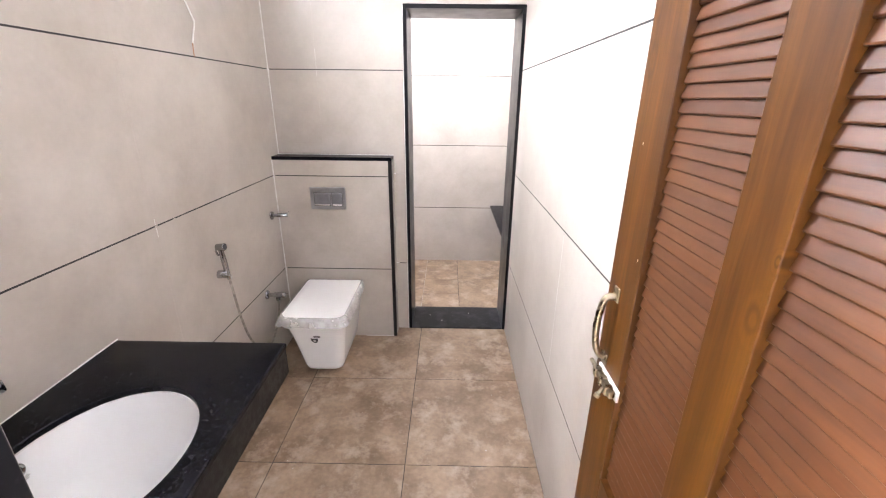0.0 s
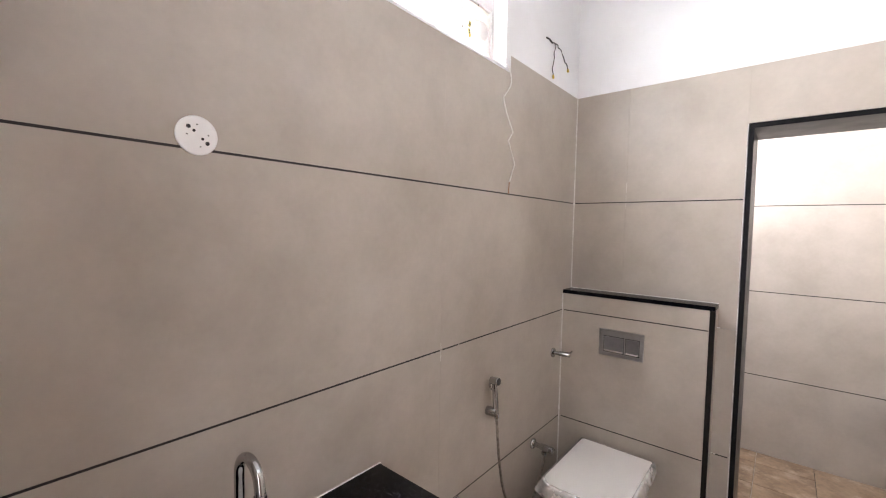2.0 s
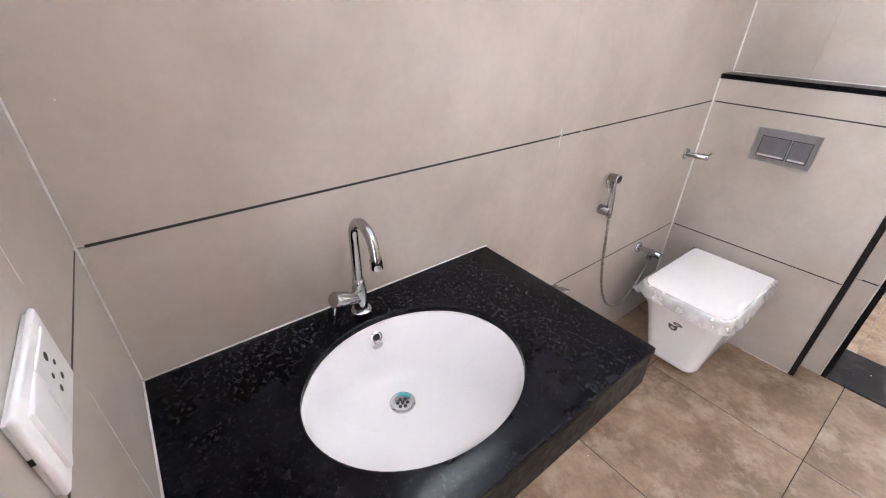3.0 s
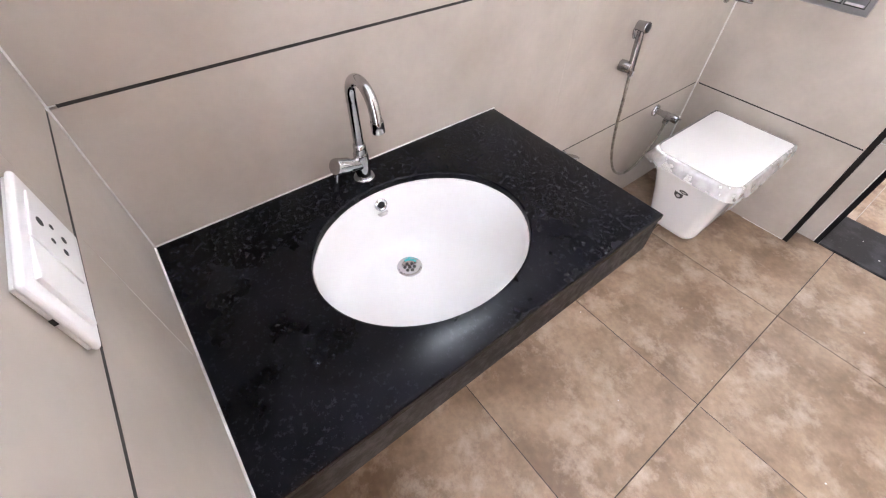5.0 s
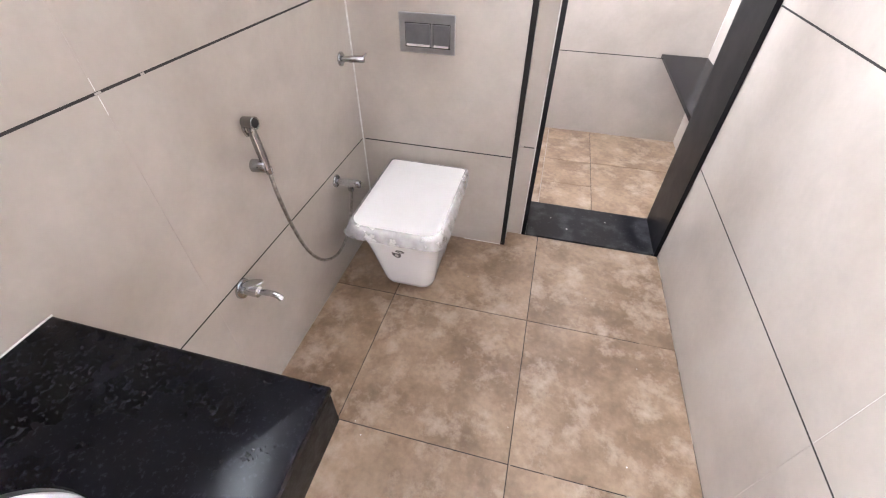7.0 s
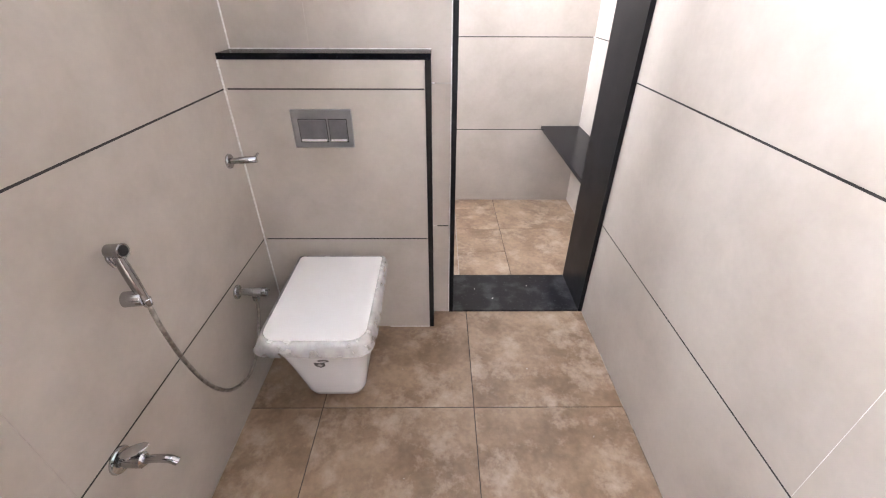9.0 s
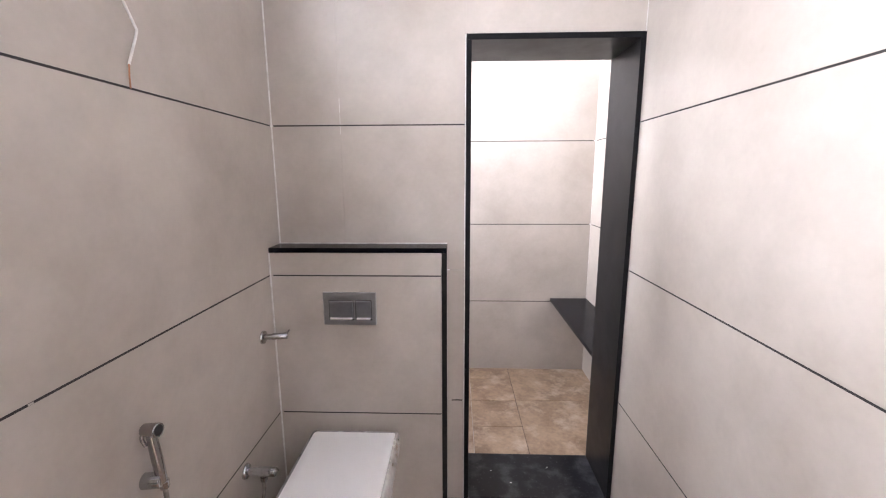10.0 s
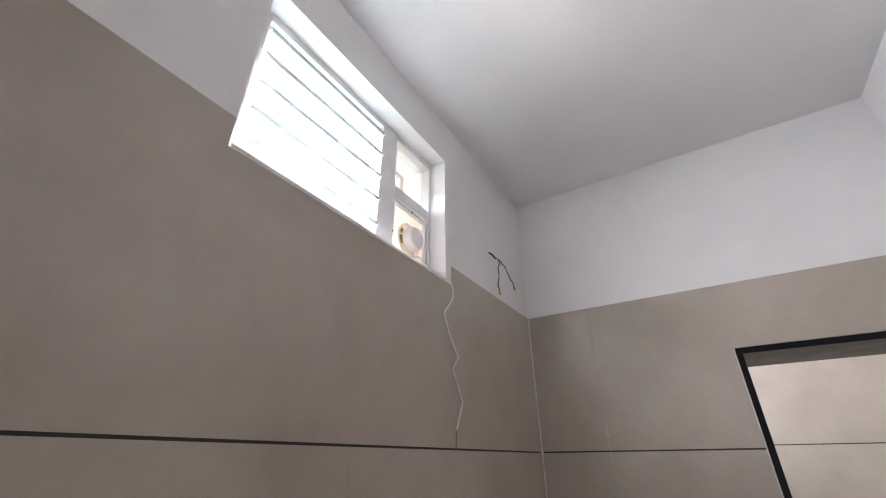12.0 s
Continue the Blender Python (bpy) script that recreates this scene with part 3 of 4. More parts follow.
def make_basin(cx, cy, rx, ry):
    root = thing("wash_basin", (cx, cy, 0.62), "oval white ceramic basin set under a black granite counter", "basin")
    bm = bmesh.new()
    rows = ((1.10, 0.7905, 0), (1.020, 0.7905, 0), (1.008, 0.786, 0), (0.985, 0.757, 0.0), (0.93, 0.715, 0.06), (0.85, 0.678, 0.18),
            (0.70, 0.648, 0.45), (0.48, 0.631, 0.75), (0.26, 0.6235, 0.95), (0.115, 0.621, 1.0))
    dx, dy = 0.206, 1.117
    rings = [[Vector((cx + (dx - cx) * f + s * rx * math.cos(a), cy + (dy - cy) * f + s * (ry if s > 0.2 else ry * 0.75) * math.sin(a), z))
              for a in [2 * math.pi * i / 64 for i in range(64)]] for s, z, f in rows]
    loft(bm, rings, False, True)
    bowl = piece("bowl", bm, CERAMIC, root, smooth=True, sharp=60)
    shell = bowl.modifiers.new("shell", "SOLIDIFY")
    shell.thickness, shell.offset = 0.010, -1.0
    bead = []
    for i in range(97):
        a = 2 * math.pi * i / 96
        k = 0.996 + 0.006 * noise.noise(Vector((5 * math.cos(a), 5 * math.sin(a), 0.4)))
        bead.append(Vector((cx + k * rx * math.cos(a), cy + k * ry * math.sin(a), 0.7915)))
    piece("sealant_bead", tube(bmesh.new(), bead, lambda i: 0.0016 + 0.0016 * max(0.0, noise.noise(Vector((0.33 * i, 2.2, 0.7)))), 8), CAULK, root, "uneven white sealant bead", smooth=True)
    drain = piece("drain", turned(bmesh.new(), (dx, dy, 0.6205), (0, 0, 1), ((0, 0.031), (0.003, 0.031), (0.0045, 0.027), (0.002, 0.019), (0.0008, 0.001)), 28), CHROME, root, "chrome basin waste with round holes", smooth=True)
    for i in range(7):
        r = 0 if i == 6 else 0.0115
        a = 2 * math.pi * i / 6
        hx, hy = dx + r * math.cos(a), dy + r * math.sin(a)
        # flat dark disc painted as the shade inside a waste hole
        sub("hole", turned(bmesh.new(), (hx, hy, 0.6226), (0, 0, 1), ((0, 0.0042), (0.0006, 0.0042)), 10), DARK_FILL, drain)
    bm = bmesh.new()
    ring = [Vector((dx + r * math.cos(radians(a)), dy + r * math.sin(radians(a)), 0.6250 - (0.0015 if r < 0.025 else 0)))
            for r, seq in ((0.0295, range(100, 181, 10)), (0.0195, range(180, 99, -10))) for a in seq]
    bm.faces.new([bm.verts.new(q) for q in ring])
    sub("sticker", bm, TEAL, drain, "small teal sticker")
    ox = Vector((0.1055, 1.112, 0.757))
    axis = Vector((0.94, 0, 0.30))
    over = piece("overflow", turned(bmesh.new(), ox - 0.002 * axis, axis, ((0, 0.0155), (0.004, 0.0155), (0.006, 0.012), (0.004, 0.0085)), 24), CHROME, root, "chrome overflow ring", smooth=True)
    # dark disc for the shaded inside of the overflow
    sub("hole", turned(bmesh.new(), ox + 0.0015 * axis, axis, ((0, 0.0085), (0.0012, 0.0085)), 16), DARK_FILL, over)
    for k, (w, dz) in enumerate(((0.026, 0.0), (0.018, -0.004))):
        z = 0.730 + dz
        bm = box(0.1085 + 0.0006 * k, 0.1150 + 0.0010 * k, 1.112 - w / 2, 1.112 + w / 2, z + 0.004, z + 0.0058)
        piece("printed_mark", bm, STICKER_MARK, root)


def make_faucet():
    x, y, z = 0.053, 1.106, 0.809
    root = thing("basin_faucet", (x, y, z), "tall chrome swan-neck basin tap with side lever", "tap")
    piece("base", turned(bmesh.new(), (x, y, z), (0, 0, 1), ((0, 0.0235), (0.003, 0.0245), (0.006, 0.0225), (0.008, 0.019)), 28), CHROME, root, smooth=True)
    piece("body", turned(bmesh.new(), (x, y, z + 0.007), (0, 0, 1), ((0, 0.0165), (0.058, 0.0165), (0.060, 0.0155), (0.0605, 0.0140), (0.080, 0.0140), (0.082, 0.0125), (0.084, 0.0100)), 28), CHROME, root, smooth=True)
    path = [Vector((x, y, z + 0.085)), Vector((x, y, z + 0.14)), Vector((x, y, z + 0.190))]
    r = 0.046
    path += [Vector((x + r - r * math.cos(radians(a)), y, z + 0.200 + r * math.sin(radians(a)))) for a in range(0, 169, 12)]
    end = path[-1]
    d = Vector((0.16, 0, -1)).normalized()
    path += [end + 0.012 * d, end + 0.026 * d]
    piece("spout", tube(bmesh.new(), path, 0.0108, 18), CHROME, root, smooth=True, sharp=60)
    piece("aerator", turned(bmesh.new(), end + 0.020 * d, d, ((0, 0.0112), (0.001, 0.0128), (0.022, 0.0128), (0.024, 0.0115), (0.0235, 0.009), (0.022, 0.002)), 24), CHROME, root, smooth=True)
    a = Vector((0.22, -0.86, 0.42)).normalized()
    p = Vector((x, y, z + 0.036))
    piece("lever_housing", turned(bmesh.new(), p + 0.008 * a, a, ((0, 0.0140), (0.036, 0.0150), (0.038, 0.0175), (0.070, 0.0180), (0.073, 0.0168), (0.0735, 0.003)), 26), CHROME, root, smooth=True)
    q = p + 0.072 * a + Vector((0.0, -0.004, -0.008))
    d = Vector((0.02, -0.22, -0.95)).normalized()
    piece("lever", turned(bmesh.new(), q, d, ((-0.004, 0.002), (-0.003, 0.0042), (0.050, 0.0050), (0.052, 0.0042), (0.053, 0.001)), 14), CHROME, root, smooth=True)


def flange(root, y, z, r, material=CHROME):
    return piece("flange", turned(bmesh.new(), (0.0, y, z), (1, 0, 0), ((0, r), (0.004, r), (0.008, r * 0.92), (0.010, r * 0.55)), 28), material, root, smooth=True)


def make_health_faucet():
    root = thing("hand_shower_spray", (0, 2.142, 0.77), "satin chrome toilet hand spray in its wall holder", "hand spray")
    piece("holder", turned(bmesh.new(), (0, 2.152, 0.775), (1, 0.16, 0), ((0, 0.017), (0.002, 0.019), (0.040, 0.019), (0.043, 0.017), (0.044, 0.004)), 24), POLISHED, root, "round satin wall holder", smooth=True)
    low, high = Vector((0.041, 2.161, 0.764)), Vector((0.029, 2.160, 0.898))
    piece("handle", tube(bmesh.new(), [low + (high - low) * (i / 10) for i in range(11)], lambda i: 0.0105 + 0.002 * math.sin(i / 10 * math.pi), 16), POLISHED, root, smooth=True)
    axis = Vector((0.93, -0.10, 0.08)).normalized()
    head = Vector((0.028, 2.160, 0.906))
    h = piece("head", turned(bmesh.new(), head - 0.018 * axis, axis, ((0, 0.010), (0.003, 0.0150), (0.034, 0.0165), (0.040, 0.0170), (0.042, 0.0155), (0.041, 0.0125)), 24), POLISHED, root, smooth=True)
    sub("nozzle", turned(bmesh.new(), head + 0.0225 * axis, axis, ((0, 0.0125), (0.0012, 0.0125)), 20), DARK_FILL, h, "black rubber nozzle face")
    bm = bmesh.new()
    tube(bm, smooth_line([head - 0.016 * axis + Vector((-0.002, 0, 0)), head + Vector((-0.018, -0.006, -0.020)), head + Vector((-0.012, -0.004, -0.040))], 6), 0.0045, 10)
    piece("trigger", bm, POLISHED, root, smooth=True)
    piece("collar", turned(bmesh.new(), low + Vector((0.002, 0.002, -0.016)), (high - low), ((0, 0.008), (0.002, 0.010), (0.020, 0.0125), (0.022, 0.010)), 18), CHROME, root, smooth=True)
    line = smooth_line([low + Vector((0.002, 0.001, -0.014)), (0.058, 2.150, 0.68), (0.062, 2.166, 0.55), (0.066, 2.205, 0.41), (0.070, 2.270, 0.305),
                        (0.071, 2.365, 0.248), (0.070, 2.455, 0.258), (0.068, 2.530, 0.322), (0.066, 2.570, 0.385), (0.064, 2.580, 0.425)], 22)
    piece("hose", tube(bmesh.new(), line, lambda i: 0.0064 if i % 2 else 0.0054, 10), HOSE, root, "ribbed metal hose hanging in a loop", smooth=True, sharp=80)


def make_angle_valve():
    y, z = 2.582, 0.457
    root = thing("angle_valve", (0, y, z), "chrome angle stop valve on grey tiles", "valve")
    flange(root, y, z, 0.027)
    piece("body", turned(bmesh.new(), (0.004, y, z), (1, 0, 0), ((0, 0.0125), (0.040, 0.0125), (0.041, 0.0155), (0.058, 0.0155), (0.060, 0.0135)), 24), CHROME, root, smooth=True)
    piece("knob", turned(bmesh.new(), (0.062, y, z), (1, 0, 0), ((0, 0.013), (0.001, 0.0165), (0.044, 0.0165), (0.047, 0.0150), (0.048, 0.003)), 24), CHROME, root, smooth=True)
    piece("lever", box(0.098, 0.122, y - 0.003, y + 0.003, z + 0.006, z + 0.012, bevel=0.001), CHROME, root)
    piece("outlet", turned(bmesh.new(), (0.064, y, z - 0.008), (0, 0, -1), ((0, 0.010), (0.010, 0.010), (0.011, 0.0125), (0.026, 0.0125), (0.028, 0.008), (0.036, 0.007)), 18), CHROME, root, smooth=True)


def make_hook():
    y, z = 2.784, 0.880
    root = thing("wall_valve", (0, y, z), "chrome wall cock with a short lever beside the cistern casing", "valve")
    flange(root, y, z, 0.026)
    piece("body", turned(bmesh.new(), (0.004, y, z), (1, 0.25, 0), ((0, 0.0105), (0.030, 0.0105), (0.031, 0.0125), (0.086, 0.0125), (0.089, 0.0110), (0.090, 0.003)), 24), POLISHED, root, smooth=True)
    piece("lever", tube(bmesh.new(), smooth_line([(0.080, y + 0.019, z + 0.004), (0.090, y + 0.022, z + 0.012), (0.098, y + 0.024, z + 0.022)], 4), 0.0035, 8), POLISHED, root, smooth=True)


def make_bib_tap():
    y, z = 1.943, 0.470
    root = thing("bib_tap", (0, y, z), "low chrome wall tap with lever handle on tiles", "tap")
    flange(root, y, z, 0.032)
    piece("body", turned(bmesh.new(), (0.004, y, z), (1, 0, 0), ((0, 0.014), (0.012, 0.014), (0.014, 0.018), (0.052, 0.018), (0.056, 0.014), (0.057, 0.003)), 24), CHROME, root, smooth=True)
    piece("spout", tube(bmesh.new(), smooth_line([(0.045, y, z - 0.002), (0.080, y + 0.002, z + 0.002), (0.110, y + 0.004, z - 0.002), (0.126, y + 0.005, z - 0.016)], 6), 0.0095, 14), CHROME, root, smooth=True, sharp=70)
    bm = bmesh.new()
    rings = []
    for dx, w, t, dz in ((-0.010, 0.006, 0.003, 0.024), (-0.002, 0.015, 0.005, 0.026), (0.016, 0.018, 0.005, 0.029), (0.034, 0.016, 0.004, 0.032), (0.046, 0.010, 0.003, 0.034), (0.050, 0.003, 0.002, 0.0345)):
        c = Vector((0.022 + dx, y + dx * 0.25, z + dz))
        rings.append([c + Vector((0, w * math.cos(2 * math.pi * k / 12), t * math.sin(2 * math.pi * k / 12))) for k in range(12)])
    loft(bm, rings)
    piece("lever", bm, CHROME, root, smooth=True)
    piece("stem", turned(bmesh.new(), (0.026, y, z + 0.008), (0, 0, 1), ((0, 0.012), (0.014, 0.011), (0.016, 0.008)), 18), CHROME, root, smooth=True)


def make_toilet():
    cx = 0.328
    root = thing("toilet", (cx, 2.65, 0.03), "white wall-hung ceramic toilet with closed lid, hung on a tiled casing", "toilet")
    back = BOX_Y - 0.001
    rows = ((0.021, 0.090, 2.492, 0.040), (0.0235, 0.101, 2.480, 0.046), (0.030, 0.110, 2.469, 0.050), (0.055, 0.118, 2.461, 0.052), (0.13, 0.129, 2.445, 0.052),
            (0.22, 0.142, 2.424, 0.052), (0.30, 0.155, 2.402, 0.052), (0.345, 0.164, 2.382, 0.052), (0.376, 0.171, 2.366, 0.054), (0.387, 0.169, 2.368, 0.054))
    piece("pan", loft(bmesh.new(), [rounded_ring(cx - w, cx + w, y, back, z, r, 0.012) for z, w, y, r in rows]), CERAMIC, root, smooth=True, sharp=50)
    piece("seat", loft(bmesh.new(), [rounded_ring(cx - w, cx + w, y, 2.845, z, 0.062, 0.012) for z, w, y in
          ((0.390, 0.166, 2.370), (0.393, 0.172, 2.362), (0.405, 0.172, 2.362), (0.408, 0.168, 2.367))]), LID_PLASTIC, root, smooth=True, sharp=50)
    piece("lid", loft(bmesh.new(), [rounded_ring(cx - w, cx + w, y, 2.850, z, 0.060, 0.014) for z, w, y in
          ((0.411, 0.170, 2.358), (0.414, 0.176, 2.343), (0.428, 0.177, 2.342), (0.434, 0.173, 2.346), (0.437, 0.165, 2.362), (0.4385, 0.14, 2.40))]), LID_PLASTIC, root, smooth=True, sharp=30)
    for x in (cx - 0.09, cx + 0.09):
        piece("hinge", turned(bmesh.new(), (x - 0.02, 2.862, 0.412), (1, 0, 0), ((0, 0.008), (0.001, 0.010), (0.039, 0.010), (0.04, 0.008)), 16), LID_PLASTIC, root, smooth=True)

    def on_front(dx, z, lift=0.0012):
        zs = [r[0] for r in rows]
        return Vector((cx + dx, float(np.interp(z, zs, [r[2] for r in rows])) - lift, z))
    bm = bmesh.new()
    bm.faces.new([bm.verts.new(on_front(0.003 + 0.020 * math.cos(2 * math.pi * i / 24), 0.289 + 0.0095 * math.sin(2 * math.pi * i / 24))) for i in range(24)])
    oval = piece("sticker", bm, STICKER, root, "black oval maker's sticker")
    bm = bmesh.new()
    bm.faces.new([bm.verts.new(on_front(0.003 + 0.012 * math.cos(2 * math.pi * i / 20), 0.289 + 0.0035 * math.sin(2 * math.pi * i / 20), 0.0022)) for i in range(20)])
    sub("printed_mark", bm, STICKER_MARK, oval)
    bm = bmesh.new()
    bm.faces.new([bm.verts.new(on_front(-0.014 + a, 0.262 + b)) for a, b in
                  ((-0.019, 0.016), (-0.006, 0.013), (0.006, 0.013), (0.019, 0.016), (0.019, -0.004), (0.012, -0.015), (0, -0.022), (-0.012, -0.015), (-0.019, -0.004))])
    shield = piece("sticker", bm, STICKER, root, "black shield-shaped quality sticker")
    bm = bmesh.new()
    bm.faces.new([bm.verts.new(on_front(-0.014 + 0.0085 * math.cos(2 * math.pi * i / 20), 0.259 + 0.0085 * math.sin(2 * math.pi * i / 20), 0.0022)) for i in range(20)])
    sub("printed_mark", bm, STICKER_MARK, shield)

    # the film left on the lid: lies on top, hangs ragged at the rim
    film = bmesh.new()
    n = 7
    base = rounded_ring(cx - 0.178, cx + 0.179, 2.341, 2.853, 0, 0.058, 0.012, n)
    ring0 = []
    for i, p in enumerate(base):
        q = base[(i + 1) % len(base)]
        steps = max(1, int((q - p).length / 0.012))
        ring0 += [p.lerp(q, k / steps) for k in range(steps)]
    mid = Vector((cx, 2.61, 0))
    rings = []
    for scale, out, z, wob, drop in ((0.955, 0, 0.4392, 0.0, 0.0), (0.985, 0, 0.4388, 0.0, 0.0), (1.0, 0.002, 0.4360, 0.0003, 0.0), (1.0, 0.008, 0.426, 0.0012, 0.001),
                                     (1.0, 0.013, 0.408, 0.0024, 0.003), (1.0, 0.016, 0.390, 0.0032, 0.007)):
        ring = []
        for i, p in enumerate(ring0):
            d = (p - mid)
            w = (noise.noise(Vector((p.x * 16, p.y * 16, z * 12)))) * wob
            flare = 0.0
            if z < 0.42:
                corner = max(0.0, 1 - (p - Vector((cx - 0.178, 2.40, 0))).length / 0.075)
                right = max(0.0, 1 - (p - Vector((cx + 0.179, 2.45, 0))).length / 0.16)
                flare = (corner * 0.9 + right * 0.45) * (0.42 - z)
            q = mid + d * scale + d.normalized() * (w + flare + out)
            y = min(q.y, 2.872)
            ring.append(Vector((q.x, y, z + (noise.noise(Vector((p.x * 9, p.y * 9, 3.1))) + 0.35 * noise.noise(Vector((p.x * 40, p.y * 40, 1.3)))) * drop)))
        rings.append(ring)
    loft(film, rings, False, False)
    cover = tagged(part("plastic_film", film, FILM, None, smooth=True), "crumpled clear plastic film wrapped over a toilet lid", "plastic film")
    cover.visible_shadow = False


def make_flush_plate():
    x0, x1, z0, z1, y = 0.212, 0.428, 0.898, 1.035, BOX_Y
    root = thing("flush_plate", ((x0 + x1) / 2, y, z0), "satin chrome dual flush plate on a tiled casing", "flush plate")
    piece("frame", box(x0, x1, y - 0.011, y - 0.0005, z0, z1, bevel=0.003), SATIN, root)
    split = x0 + 0.128
    for a, b in ((x0 + 0.026, split - 0.005), (split + 0.005, x1 - 0.020)):
        # dark sheet round the button, shade of the gap put in as colour
        piece("gap", box(a - 0.002, b + 0.002, y - 0.0116, y - 0.009, z0 + 0.021, z1 - 0.032), DARK_FILL, root)
        piece("button", box(a, b, y - 0.0145, y - 0.010, z0 + 0.0245, z1 - 0.0345, bevel=0.002), BUTTON, root)
        # upward slope and paler chrome put the lip's reflected glint into shape and colour
        lip = [[Vector((x, y + d, z0 + h)) for d, h in ((-0.0142, 0.0330), (-0.0205, 0.0275), (-0.0205, 0.0262), (-0.0142, 0.0250))] for x in (a + 0.003, b - 0.003)]
        piece("button_lip", loft(bmesh.new(), lip), LIP_GLINT, root, "pressed lip, paler to show its reflected glint")


def make_socket():
    x0, x1, z0, z1, y0, y1 = 0.342, 0.485, 1.122, 1.203, FRONT, FRONT + 0.0095
    root = thing("switch_socket", (0.42, FRONT, 1.126), "white socket and switch plate fixed on grey tiles", "socket")
    piece("back_plate", box(x0 + 0.003, x1 - 0.003, y0 + 0.0003, y1 - 0.006, z0 + 0.002, z1 - 0.003, bevel=0.001), SWITCH, root)
    piece("cover", box(x0, x1, y1 - 0.0062, y1, z0, z1, bevel=0.0035, segments=4), SWITCH, root)
    # dark chip painted as the shaded knockout
    piece("knockout", box(x1 - 0.0040, x1 - 0.0022, y0 + 0.0005, y0 + 0.004, 1.160, 1.166), DARK_FILL, root)
    xm = 0.420
    s = piece("socket_face", box(x0 + 0.016, xm - 0.001, y1 - 0.001, y1 + 0.0016, z0 + 0.010, z1 - 0.012, bevel=0.0006), SWITCH, root)
    cx, cz = (x0 + 0.016 + xm) / 2, 1.164
    for dx, dz, r in ((0, 0.016, 0.0042), (-0.0095, 0.002, 0.0026), (0.0095, 0.002, 0.0026), (-0.0085, -0.013, 0.0032), (0.0085, -0.013, 0.0032)):
        # dark discs as the shade in the pin holes, not cut through
        sub("pin_hole", turned(bmesh.new(), (cx + dx, y1 + 0.0014, cz + dz), (0, 1, 0), ((0, r), (0.0005, r)), 14), DARK_FILL, s)
    bm = box(xm + 0.001, x1 - 0.016, y1 - 0.001, y1 + 0.0016, z0 + 0.010, z1 - 0.012, bevel=0.0006)
    for v in bm.verts:
        if v.co.y > y1 + 0.0005:
            v.co.y += (v.co.x - (xm + 0.01)) * 0.05
    piece("rocker", bm, SWITCH, root, "rocker switch pressed at one end")


def make_round_plate():
    c = Vector((0.0005, 1.048, 1.722))
    root = thing("junction_cover", c, "round white plastic cable box cover with screw holes", "cover plate")
    p = piece("disc", turned(bmesh.new(), c, (1, 0, 0), ((0, 0.0395), (0.003, 0.0400), (0.0045, 0.0385), (0.005, 0.001)), 40), SWITCH, root)
    for dy, dz, r in ((-0.016, 0.016, 0.0042), (-0.006, 0.009, 0.0030), (0.010, -0.006, 0.0030), (0.019, -0.014, 0.0042),
                      (-0.019, 0.000, 0.0015), (0.000, 0.022, 0.0015), (0.021, 0.003, 0.0015), (0.006, -0.022, 0.0015)):
        # screw holes are dark discs, their shade given by colour
        sub("hole", turned(bmesh.new(), c + Vector((0.0047, dy, dz)), (1, 0, 0), ((0, r), (0.0006, r)), 12), DARK_FILL, p)


